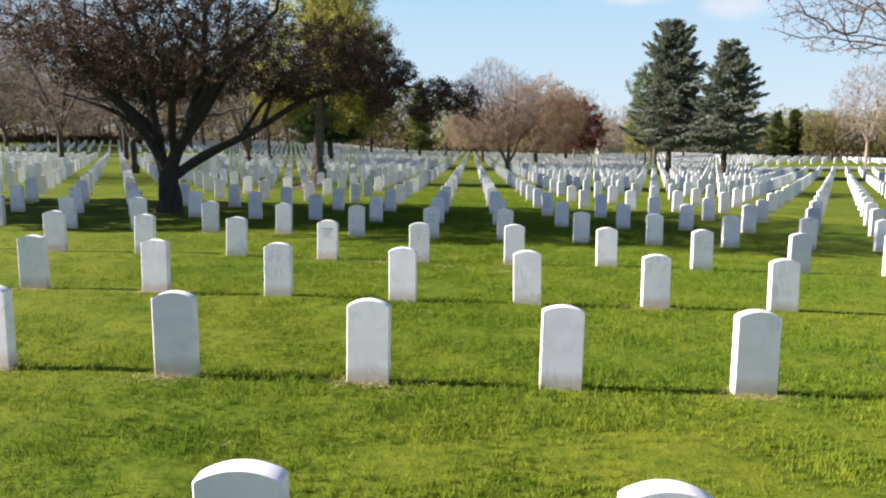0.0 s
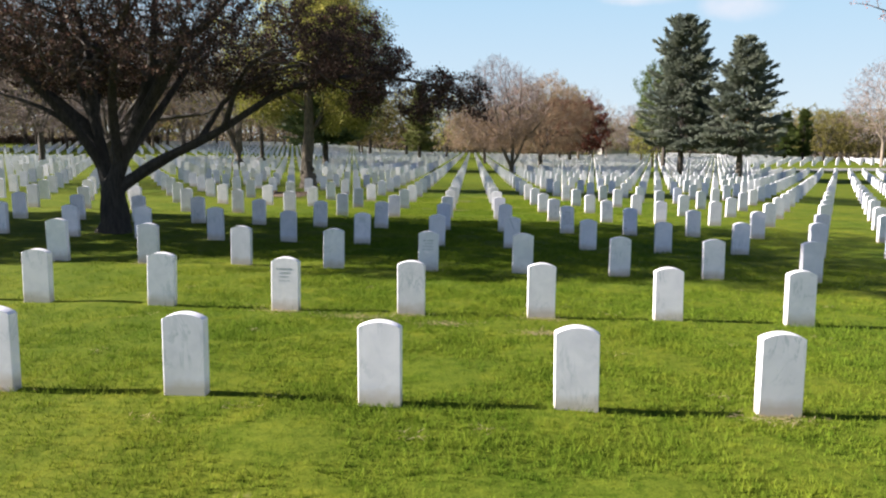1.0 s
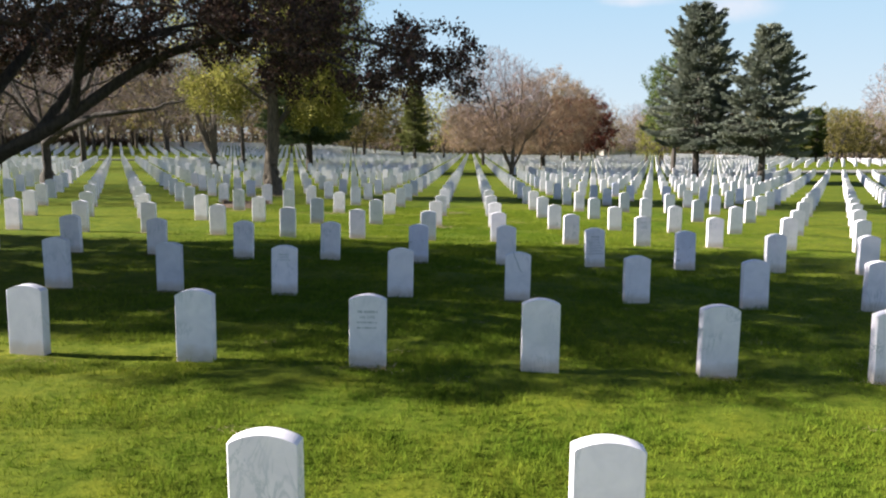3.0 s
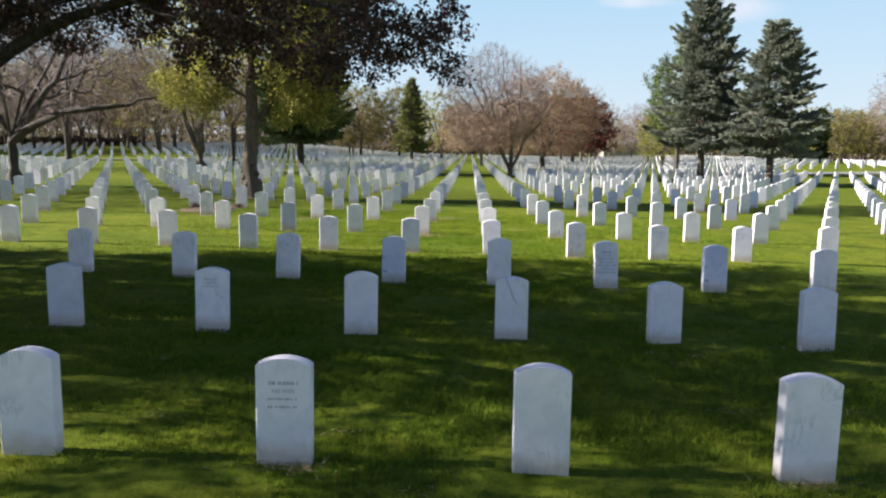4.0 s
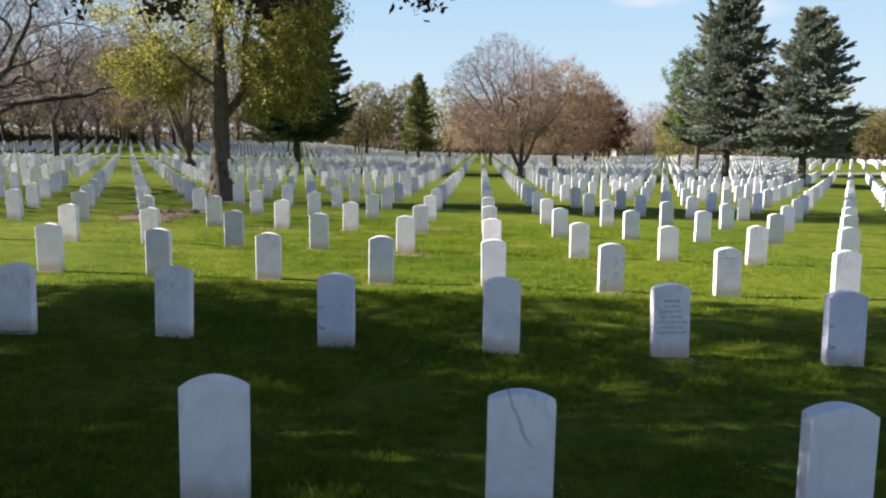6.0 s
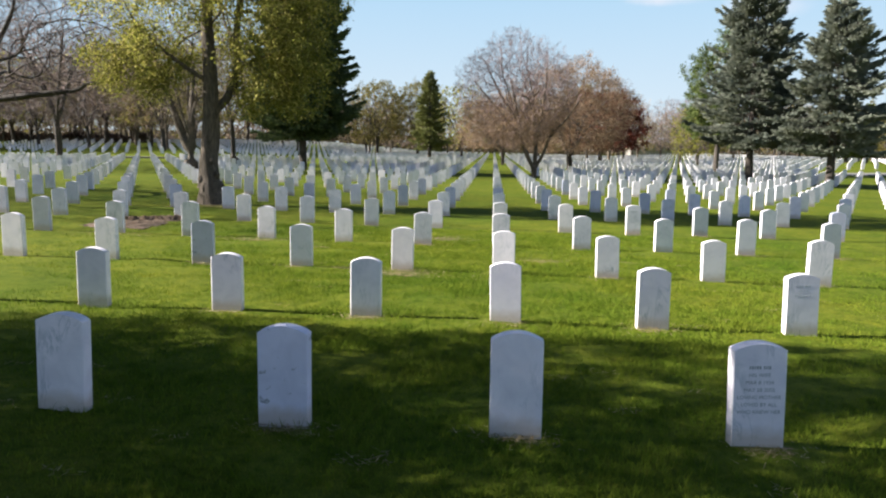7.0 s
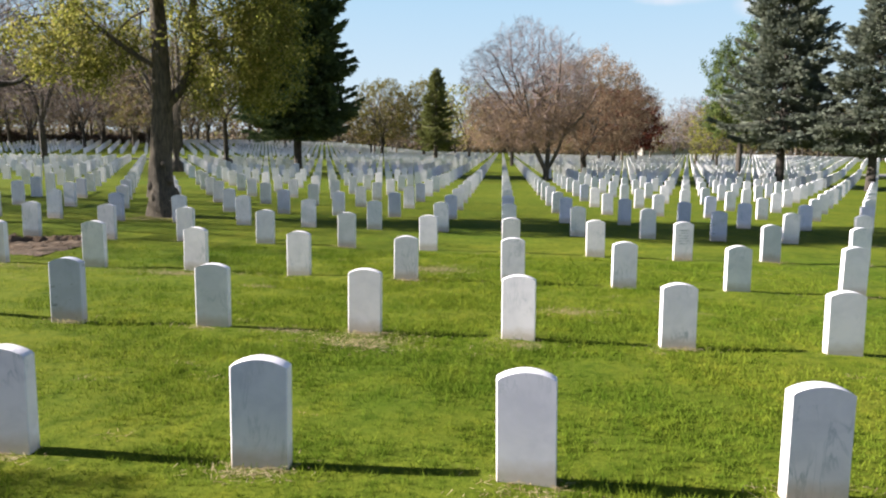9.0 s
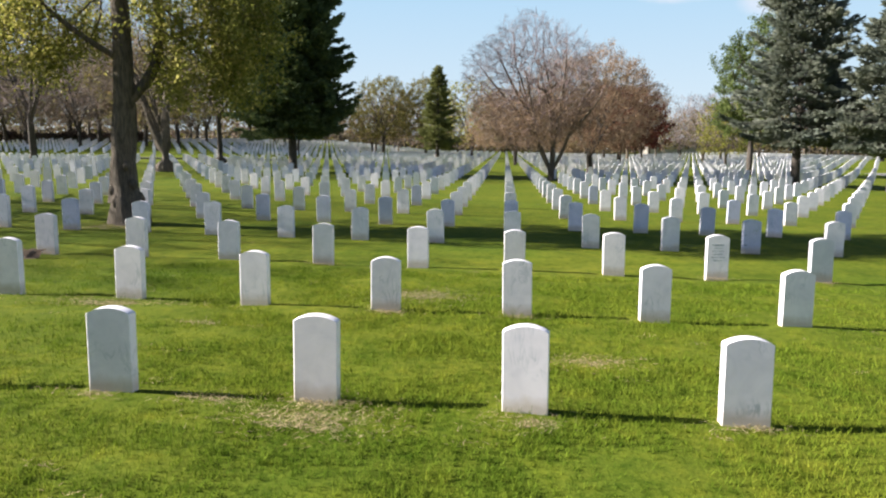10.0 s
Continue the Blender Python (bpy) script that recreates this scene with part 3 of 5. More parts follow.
class Wood:
    """A tree's wood: main limbs along given lines, and boughs and twigs that reach out from them to the places given."""

    def __init__(self, seed):
        self.q = np.random.default_rng(seed)
        self.p, self.up, self.limb = [], [], []     # nodes: place, the node below, least radius
        self.coarse, self.trim = False, 0.0
        self.tubes = {True: ([], []), False: ([], [])}

    def stem(self, pts, seg=0.35, girth=(0, 0)):
        line = smooth_line(pts, seg)
        if self.p:
            d = [(Vector(p) - line[0]).length for p in self.p]
            below = int(np.argmin(d))
        else:
            below = -1
        for k, v in enumerate(line):
            if below >= 0 and k == 0 and (Vector(self.p[below]) - v).length < 0.3:
                continue
            self.p.append(tuple(v))
            self.up.append(below)
            self.limb.append(girth[0] + (girth[1] - girth[0]) * k / (len(line) - 1))
            below = len(self.p) - 1

    def reach(self, targets, seg, pull=0.6, low=0.0, wiggle=0.10):
        q = self.q
        room = len(self.p) + len(targets) * 34
        P, D, ok = np.zeros((room, 3)), np.zeros((room, 3)), np.zeros(room)
        n = len(self.p)
        P[:n] = self.p
        for i in range(n):
            v = P[i] - P[self.up[i]] if self.up[i] >= 0 else np.array((0, 0, 1.0))
            D[i] = v / (np.linalg.norm(v) + 1e-9)
            ok[i] = 0 if P[i, 2] >= low else 1e6
        start = P[:n][P[:n, 2] >= low].mean(0)
        order = np.argsort(np.linalg.norm(targets - start, axis=1))
        for t in targets[order]:
            gap = P[:n] - t
            i = int(np.argmin((gap * gap).sum(1) + ok[:n]))
            p, d = P[i].copy(), D[i].copy()
            for k in range(30):
                to = t - p
                far = np.linalg.norm(to)
                if far < seg * 0.6:
                    break
                bend = 0.72 if k == 0 else pull
                d = d * (1 - bend) + to / far * bend + q.normal(0, wiggle, 3)
                d /= np.linalg.norm(d)
                p = p + d * min(seg, far)
                P[n], D[n] = p, d
                self.p.append(tuple(p))
                self.up.append(i)
                self.limb.append(0.0)
                i = n
                n += 1

    def build(self, r0, thin, power=2.3, thick=0.045):
        n = len(self.p)
        rad = np.zeros(n)
        kids = [[] for _ in range(n)]
        for i in range(n - 1, -1, -1):
            rad[i] = rad[i] ** (1 / power) if rad[i] > 0 else thin
            if self.up[i] >= 0:
                rad[self.up[i]] += rad[i] ** power
                kids[self.up[i]].append(i)
        top = rad[0]
        rad = thin + (rad - thin) * min((r0 - thin) / max(top - thin, 1e-6), 1.6)
        rad[:3] = np.maximum(rad[:3], r0)
        # ease the kinks
        P, up = np.array(self.p), np.array(self.up)
        main = np.array([max(k, key=lambda j: rad[j]) if k else -1 for k in kids])
        mid = (up >= 0) & (main >= 0)
        for k in range(3):
            P[mid] = 0.4 * P[mid] + 0.3 * (P[up[mid]] + P[main[mid]])
        self.p = [tuple(v) for v in P]
        rad = np.maximum(rad, self.limb)
        if self.trim:   # main limbs keep the girth they are given
            given = np.array(self.limb)
            rad = np.where(given > 0, np.minimum(rad, given * self.trim), rad)
            for i in range(1, n):
                j = self.up[i]
                if given[i] == 0 and j >= 0:
                    rad[i] = min(rad[i], rad[j] * (0.55 if given[j] > 0 else 0.97))
        self.rad = rad
        todo = [(None, i) for i in range(n) if self.up[i] < 0]
        while todo:
            foot, i = todo.pop()
            line = [] if foot is None else [foot]
            while True:
                line.append(i)
                if not kids[i]:
                    break
                main = max(kids[i], key=lambda j: rad[j])
                todo.extend((i, j) for j in kids[i] if j != main)
                i = main
            pts = [Vector(self.p[j]) for j in line]
            rr = [float(rad[j]) for j in line]
            if foot is not None:
                rr[0] = min(rr[0], rr[1] * 1.25)
            cut = next((k for k, v in enumerate(rr) if v < thick), len(rr))
            if cut > 1:
                self.tube(pts[:cut + 1], rr[:cut + 1], True)
            if cut < len(rr):
                k = max(cut - 1, 0) if cut > 1 else 0
                self.tube(pts[k:], rr[k:], False)

    def tube(self, pts, radii, big):
        if len(pts) < 2:
            return
        v, f = self.tubes[big]
        sides = 10 if radii[0] > 0.12 else 7 if radii[0] > 0.05 else 4 if radii[0] > 0.018 else 3
        if self.coarse:
            sides = 5 if radii[0] > 0.1 else 3
        if (not big or self.coarse) and len(pts) > 3:
            pts, radii = pts[:-1:2] + pts[-1:], radii[:-1:2] + radii[-1:]
        prev = None
        for k, (p, rad) in enumerate(zip(pts, radii)):
            d = (pts[min(k + 1, len(pts) - 1)] - pts[max(k - 1, 0)]).normalized()
            u = d.cross(Vector((0.31, 0.95, 0.11))).normalized()
            w = d.cross(u)
            ring = []
            for s in range(sides):
                a = 2 * math.pi * s / sides
                wob = 1 + (0.13 * math.sin(3 * a + 0.6 * k) + 0.07 * math.sin(5 * a - 1.1 * k) if rad > 0.07 else 0)
                ring.append(len(v))
                v.append(tuple(p + (u * math.cos(a) + w * math.sin(a)) * rad * wob))
            if prev:
                for s in range(sides):
                    t = (s + 1) % sides
                    f.append((prev[s], prev[t], ring[t], ring[s]))
            prev = ring

    def parts(self, tree, bark_mat, twig_mat, trunk_label="", twig_label=""):
        v, f = self.tubes[True]
        part("trunk", mesh_from("trunk", v, f, bark_mat, True), tree, trunk_label)
        v, f = self.tubes[False]
        part("twig_canopy", mesh_from("twig_canopy", v, f, twig_mat, True), tree, twig_label)

    def leaves(self, name, material, each, spread, size, seed, droop=0.0, slim=0.5, keep=None, under=0.02, along=0.0):
        """along: how closely they follow the twigs that bear them."""
        q = np.random.default_rng(seed)
        P = np.array(self.p)
        D = P - P[np.maximum(self.up, 0)]
        D /= np.linalg.norm(D, axis=1)[:, None] + 1e-9
        thin = self.rad < under
        c, D = P[thin], D[thin]
        if keep is not None:
            ok = keep(c, q)
            c, D = c[ok], D[ok]
        pick = q.integers(0, len(c), each)
        c = c[pick] + q.normal(0, spread, (each, 3))
        return blades(name, material, c, size, q, droop, slim, D[pick] * along if along else None)


def blades(name, material, c, size, q, droop=0.0, slim=0.5, lead=None):
    """Small diamond-shaped leaves at the places c, turned all ways or led along the given lines."""
    n = len(c)
    d = q.normal(0, 1, (n, 3))
    if lead is not None:
        d += lead
    d[:, 2] -= droop
    d /= np.linalg.norm(d, axis=1)[:, None]
    s = np.cross(d, q.normal(0, 1, (n, 3)))
    s /= np.linalg.norm(s, axis=1)[:, None] + 1e-9
    k = size * q.uniform(0.6, 1.4, (n, 1))
    v = np.stack([c, c + d * k * 0.5 + s * k * slim * 0.5, c + d * k, c + d * k * 0.5 - s * k * slim * 0.5], 1).reshape(-1, 3)
    return mesh_from(name, v, np.arange(4 * n).reshape(-1, 4), material)


def plant(x, y, turn, label, group="", name="tree", category="tree"):
    e = new(name)
    e.matrix_world = pose(x, y, h(x, y), 0, 0, turn)
    e.empty_display_size = 0.3
    return tagged(e, label, category, group)


def crabapple():
    t = plant(-8.57, 12.85, 0, "old spreading crabapple tree with dark purple leaves", "")
    w = Wood(11)
    w.trim = 1.12
    w.stem([(0.0, 0, -0.1), (0.02, 0, 0.12), (0.01, 0, 0.35)], 0.15, (0.38, 0.28))
    w.stem([(0.01, 0, 0.35), (0.0, 0, 0.7), (0.02, 0, 1.0)], 0.15, (0.28, 0.24))
    w.stem([(0.0, 0, 0.85), (-0.15, 0, 1.4), (-0.34, 0.1, 2.2), (-0.45, 0.2, 3.1), (-0.6, 0.3, 4.3), (-0.9, 0.4, 5.6)], 0.3, (0.165, 0.045))
    w.stem([(-0.3, 0.1, 1.7), (-1.0, 0.1, 2.45), (-2.0, 0.2, 2.85), (-2.9, 0.3, 3.1)], 0.3, (0.08, 0.02))
    w.stem([(-0.28, 0.05, 2.0), (-0.62, 0.1, 2.4), (-1.17, 0.15, 2.78), (-2.05, 0.2, 3.6), (-2.5, 0.2, 4.6), (-2.62, 0.2, 5.6)], 0.3, (0.15, 0.05))
    w.stem([(-0.4, 0.1, 2.4), (-0.9, 0.5, 3.6), (-1.4, 0.8, 5.0), (-1.8, 0.9, 6.0)], 0.3, (0.12, 0.03))
    w.stem([(0.03, 0, 0.95), (0.26, -0.05, 1.55), (0.66, -0.1, 2.4), (1.0, -0.1, 3.4), (1.15, 0.0, 4.8), (1.2, 0.1, 6.0)], 0.3, (0.155, 0.045))
    w.stem([(0.42, -0.1, 1.95), (1.2, -0.3, 3.0), (1.9, -0.5, 3.95), (2.6, -0.6, 4.4), (3.2, -0.7, 5.3)], 0.3, (0.15, 0.04))
    w.stem([(0.08, 0, 0.85), (0.44, 0, 1.16), (0.95, 0, 1.50), (1.8, -0.1, 1.90)], 0.3, (0.145, 0.09))
    w.stem([(1.8, -0.1, 1.90), (2.55, -0.2, 2.22), (3.15, -0.3, 2.60), (3.8, -0.3, 3.0), (4.9, -0.4, 3.28), (6.0, -0.4, 3.3), (7.4, -0.3, 3.02)], 0.3, (0.088, 0.018))
    w.stem([(-0.17, 0.0, 1.5), (-0.7, -0.6, 2.6), (-1.7, -1.3, 3.9), (-2.6, -2.0, 4.7)], 0.3, (0.11, 0.03))
    w.stem([(0.2, -0.05, 1.5), (0.6, -1.0, 2.8), (1.4, -2.1, 4.0), (2.2, -3.2, 4.4)], 0.3, (0.11, 0.03))
    w.stem([(0.2, 0, 1.5), (0.7, 1.2, 2.8), (1.2, 2.3, 4.2), (1.6, 3.4, 4.9)], 0.3, (0.11, 0.03))
    w.stem([(1.9, -0.15, 1.95), (2.8, 0.7, 3.3), (3.7, 1.3, 3.7), (4.4, 1.6, 3.8)], 0.3, (0.07, 0.02))
    w.stem([(2.6, -0.2, 2.26), (3.2, -1.0, 3.3), (4.0, -1.7, 3.6), (4.6, -2.1, 3.6)], 0.3, (0.07, 0.02))
    w.stem([(-0.4, 0.1, 1.8), (-0.9, 1.4, 3.2), (-1.5, 2.9, 4.5), (-1.9, 4.0, 5.0)], 0.3, (0.10, 0.03))
    q = w.q
    lobes = [((-0.8, 0.3, 4.9), (1.5, 3.2, 1.9), 1200), ((0.6, 0.3, 5.3), (2.4, 3.4, 1.9), 1900), ((-0.8, 3.5, 4.8), (2.2, 1.7, 1.4), 1500), ((1.4, -3.0, 4.2), (2.3, 1.8, 1.35), 1800),
             ((3.5, 0.1, 3.95), (2.3, 2.7, 1.1), 1750), ((6.6, -0.3, 3.0), (1.8, 1.5, 0.75), 1500), ((5.2, -0.3, 3.55), (1.3, 1.7, 0.75), 1300), ((4.0, -0.3, 3.45), (1.3, 1.4, 0.5), 900), ((0.0, -3.3, 4.3), (1.5, 1.7, 1.4), 1700),
             ((1.6, 3.5, 4.4), (2.5, 1.6, 1.3), 1500)]
    aims = np.concatenate([cloud_of(q, c, r, n, 0.25, 0.3) for c, r, n in lobes])
    ax, ay = aims[:, 0], aims[:, 1]
    least = np.where(ax > 5, 2.55, np.where(ax > 2.5, 3.05, np.where(ay < -1.5, 2.75, 2.95 + 0.09 * np.maximum(ay, 0))))
    aims = aims[aims[:, 2] > least + q.uniform(-0.2, 0.35, len(aims))]
    aims = aims[(aims[:, 0] < 5.9) | (aims[:, 2] < 3.85 - 0.42 * (aims[:, 0] - 5.9) + q.uniform(-0.15, 0.25, len(aims)))]
    aims = clumped(q, aims, 1.4, 0.38)
    aims = aims[(aims[:, 0] > -2.2) | (aims[:, 2] < 3.5) | (aims[:, 2] > 6.0) | (q.random(len(aims)) < 0.25)]
    # dense lobes mainly added to deepen lawn shade; the high ones are unseen
    thick = np.concatenate([cloud_of(q, (-1.0, -1.2, 4.2), (1.4, 3.4, 1.2), 1100, 0.2, 0.4), cloud_of(q, (-0.6, 2.9, 4.0), (1.9, 1.9, 1.25), 1500, 0.2, 0.3), cloud_of(q, (-1.6, 1.7, 3.7), (1.1, 2.2, 0.85), 1500, 0.2, 0.3), cloud_of(q, (-1.5, 3.7, 3.8), (1.2, 1.3, 0.9), 1000, 0.2, 0.3),
                            cloud_of(q, (0.8, -3.0, 7.0), (3.4, 2.2, 1.1), 2300, 0.2, 0.3), cloud_of(q, (0.6, 1.2, 7.2), (3.4, 3.6, 1.1), 2600, 0.2, 0.3), cloud_of(q, (-3.9, -1.0, 6.95), (1.8, 3.2, 0.8), 1100, 0.2, 0.3), cloud_of(q, (-3.9, 2.4, 6.95), (1.8, 2.2, 0.8), 850, 0.2, 0.3), cloud_of(q, (0.3, 3.2, 6.8), (2.1, 1.1, 0.5), 650, 0.2, 0.3), cloud_of(q, (-2.3, -1.9, 6.3), (1.7, 1.0, 0.7), 900, 0.2, 0.3), cloud_of(q, (-2.2, 0.2, 6.4), (1.6, 0.8, 0.6), 650, 0.2, 0.3), cloud_of(q, (-3.2, -4.3, 5.4), (1.7, 0.6, 1.2), 600, 0.2, 0.4), cloud_of(q, (3.0, -0.2, 3.0), (0.7, 1.0, 0.35), 450, 0.2, 0.3)])
    aims = np.concatenate([aims, thick[thick[:, 2] > 2.95 + 0.05 * np.maximum(thick[:, 1], 0)]])
    aims = aims[aims[:, 1] < np.where(aims[:, 0] + 1.8 * aims[:, 2] < 6.5, 5.10, 4.66)]
    w.reach(aims, 0.22, 0.6, 1.9, 0.10)
    w.build(0.24, 0.0035)
    w.parts(t, BARK_CRAB, TWIG_DARK, "dark forked trunk and limbs")

    part("crown", w.leaves("crab_crown", PURPLE_LEAF, 190000, 0.055, 0.057, 5, 0.3, 0.6, lambda c, q: (c[:, 0] < 4.6) & ((c[:, 0] > 0.2) | (c[:, 2] < 4.4) | (c[:, 2] > 6.2) | (q.random(len(c)) < 0.22)), 0.008), t, "dark purple and green leaves")
    part("crown", w.leaves("crab_spray", PURPLE_LEAF, 33000, 0.05, 0.05, 6, 0.3, 0.55, lambda c, q: c[:, 0] >= 4.6, 0.008), t, "dark purple leaves on a long low bough")


def fork_tree():
    t = plant(-8.63, 31.8, 0, "tall forked tree with fresh yellow-green leaves")
    w = Wood(23)
    w.stem([(0.05, 0, -0.1), (0.0, 0, 0.2), (-0.06, 0, 0.6)], 0.2, (0.47, 0.33))
    w.stem([(-0.06, 0, 0.5), (-0.07, 0, 1.6), (0.08, 0, 3.0), (0.0, 0.1, 5.0), (-0.3, 0.2, 7.6), (-0.2, 0.2, 10.2)], 0.35, (0.29, 0.05))
    w.stem([(0.03, 0, 2.6), (0.36, 0.1, 2.98), (0.70, 0.2, 3.38), (0.80, 0.3, 4.1), (0.82, 0.3, 5.4), (1.3, 0.2, 7.4), (1.8, 0.2, 9.4)], 0.3, (0.13, 0.04))
    w.stem([(0.0, 0, 3.5), (-0.8, -0.4, 4.2), (-1.7, -0.6, 5.0), (-2.3, -0.5, 5.8)], 0.35, (0.08, 0.02))
    w.stem([(0.85, 0.3, 4.2), (1.8, 0.5, 4.4), (2.7, 0.6, 5.2)], 0.35, (0.07, 0.02))
    q = w.q
    # the last lobe lies above the view, added for its shade on the rows
    lobes = [((-1.0, 0.1, 6.4), (2.5, 2.6, 2.7), 750), ((1.4, 0.2, 7.2), (2.1, 2.4, 3.0), 1500), ((2.2, 0.4, 4.3), (1.5, 1.5, 1.4), 1150), ((2.0, 0.3, 3.2), (1.3, 1.2, 0.6), 420), ((2.4, 0.2, 6.3), (1.5, 1.9, 2.2), 1150), ((-1.9, -0.3, 4.2), (1.5, 1.4, 1.05), 950), ((0.3, 0.2, 9.8), (2.7, 2.5, 2.1), 900), ((0.6, 0.2, 12.6), (3.0, 3.9, 1.7), 1500)]
    aims = np.concatenate([cloud_of(q, c, r, n, 0.3, 0.5) for c, r, n in lobes])
    aims = clumped(q, aims, 1.5, 0.48)
    w.reach(aims, 0.30, 0.6, 3.2, 0.08)
    w.build(0.26, 0.005)
    for a, z, k in ((200, 0.75, 0.16), (170, 1.05, 0.13), (330, 0.9, 0.12), (20, 0.55, 0.15), (250, 0.5, 0.17), (300, 1.3, 0.10), (190, 0.4, 0.14)):   # burls
        c = Vector((0.27 * math.cos(radians(a)), 0.27 * math.sin(radians(a)), z))
        w.tube([c + Vector((0, 0, k * u)) for u in (-1.1, -0.6, 0, 0.6, 1.1)], [0.02, k * 0.7, k, k * 0.7, 0.02], True)
    w.parts(t, BARK_BROWN, BARK_BROWN, "thick grey-brown trunk forked low down")
    part("crown", w.leaves("fork_crown", SPRING_LEAF, 112000, 0.13, 0.088, 6, 0.3, 0.5, None, 0.02), t)


def bare_tree(x, y, turn, height, spread, seed, bark_mat, label, low=0.25, stems=5, leaf=None, leaf_size=0.10, buds=1000, r0=0.2, twigs=1500, seg=0.45, thin=0.010,
              lean=0.0, belly=0.56, twig_mat=None, inner=0.3, lump=0.2, coarse=False, limbs=(), slim=0.5, along=0.0, wiggle=0.07, scatter=0.16, low_buds=None):
    """A broad tree whose limbs leave a short trunk."""
    t = plant(x, y, turn, label)
    w = Wood(seed)
    w.coarse = coarse
    r = random.Random(seed)
    fork = height * low
    w.stem([(0, 0, -0.1), (0, 0, min(0.3, fork * 0.4)), (0, 0, fork)], seg)
    for line in limbs:
        w.stem(line, seg, (r0 * 0.6, r0 * 0.12))
    for k in range(stems):
        a = 2 * math.pi * (k + r.uniform(-0.3, 0.3)) / stems
        out = spread * r.uniform(0.3, 0.55)
        top = height * r.uniform(0.5, 0.75)
        c, s = math.cos(a) * out, math.sin(a) * out
        w.stem([(0, 0, fork * r.uniform(0.7, 1.0)), (lean * 0.4 + 0.35 * c, 0.35 * s, fork + 0.35 * (top - fork)), (lean + c, s, top)], seg)
    aims = cloud_of(w.q, (lean, 0, height * belly), (spread, spread, height * (1 - belly)), twigs, inner, lump)
    aims = aims[aims[:, 2] > max(fork * 0.9 + 0.3, height * 0.2)]
    w.reach(aims, seg, 0.6, fork * 0.7, wiggle)
    w.build(r0, thin)
    w.parts(t, bark_mat, twig_mat or bark_mat)
    if leaf:
        part("crown", w.leaves("buds", leaf, buds, scatter, leaf_size, seed + 1, 0, slim, None, thin * 1.6, along or (2.6 if slim < 0.1 else 0.0)), t)
    if low_buds:
        mat, top = low_buds
        part("crown", w.leaves("low_buds", mat, 16000, 0.22, 0.13, seed + 2, 0, 0.3, lambda c, q: c[:, 2] < top + q.normal(0, 0.7, len(c)), thin * 1.6, 1.0), t, "tan brown buds on the lower twigs")
    return t


def spruce(x, y, turn, height, width, seed, needle, label, bare=2.5, shape=0.5, dense=1.0, lean=0.0, full=1.0):
    """Tiers of boughs; each bough is a flat drooping fan of branchlets with an upturned tip, with gaps between the fans."""
    t = plant(x, y, turn, label, "", "spruce_tree", "spruce")
    w = Wood(seed)
    q = np.random.default_rng(seed)
    axis = lambda z: np.array((lean * z / height, 0.0, z))
    w.tube([Vector(axis(height * k / 8 - 0.1)) for k in range(9)], [0.29, 0.25, 0.21, 0.18, 0.14, 0.11, 0.08, 0.05, 0.015], True)
    cs, ds, ks = [], [], []

    def bough(z, frac, out):
        a = q.uniform(0, 2 * np.pi)
        side, across = np.array((np.cos(a), np.sin(a), 0)), np.array((-np.sin(a), np.cos(a), 0))
        rise = 0.62 * frac ** 1.3 - 0.30 + q.normal(0, 0.07)
        lift = 0.16 + 0.10 * q.random()
        p0 = axis(z)

        def at(f):
            return p0 + side * out * f + np.array((0, 0, out * (rise * f + lift * f ** 3)))
        w.tube([Vector(at(f)) for f in (0, 0.35, 0.7, 1.0)], [0.026, 0.020, 0.013, 0.005], False)
        n = int((9 + 22 * out) * dense)
        for k in range(n):
            f = 0.22 + 0.80 * q.random() ** 0.75
            wide = (0.16 + 0.26 * out) * np.sin(min(f, 0.98) * np.pi) ** 0.6 * (1.15 - 0.55 * f) + 0.04
            u = q.uniform(-1, 1)
            sag = -0.16 * abs(u) * wide - 0.20 * q.random() ** 1.5
            base = at(f) + across * u * wide + np.array((0, 0, sag))
            d = side * (0.9 - 0.25 * abs(u)) + across * u * 0.8 + np.array((0, 0, rise * 0.6 + 0.25 * f + q.normal(0, 0.16)))
            size = q.uniform(0.20, 0.36) * (0.75 + 0.25 * min(out, 1.5))
            for m in range(3):   # a branchlet: sprays one behind the other
                e = d / np.linalg.norm(d) + q.normal(0, 0.22, 3)
                cs.append(base + (m - 1) * 0.32 * size * d)
                ds.append(e / np.linalg.norm(e))
                ks.append(size * (1.05 - 0.12 * m))
    z = bare
    while z < height - 0.15:
        frac = (z - bare) / (height - bare)
        reach = width * (1 - frac) ** shape * (0.74 if frac < 0.04 else 0.9 if frac < 0.1 else 1) + 0.10
        for k in range(int((7 + 4 * (1 - frac)) * full)):
            out = reach * (q.uniform(1.0, 1.18) if q.random() < 0.22 else q.uniform(0.70, 1.0))
            bough(z + q.normal(0, 0.10), frac, out)
        for k in range(4):   # shorter ones between the tiers
            bough(z + q.uniform(0.15, 0.4), frac, reach * q.uniform(0.40, 0.66))
        z += 0.56 - 0.26 * frac
    c, d, k = np.array(cs), np.array(ds), np.array(ks)[:, None]
    s = np.cross(d, q.normal(0, 1, d.shape))
    s /= np.linalg.norm(s, axis=1)[:, None]
    u = np.cross(d, s)
    # every spray is two crossed, pointed blades
    one = np.stack([c, c + d * k * 0.4 + s * k * 0.15, c + d * k, c + d * k * 0.4 - s * k * 0.15], 1)
    two = np.stack([c, c + d * k * 0.4 + u * k * 0.15, c + d * k, c + d * k * 0.4 - u * k * 0.15], 1)
    v = np.concatenate([one, two]).reshape(-1, 3)
    w.parts(t, BARK_DARK, BARK_DARK)
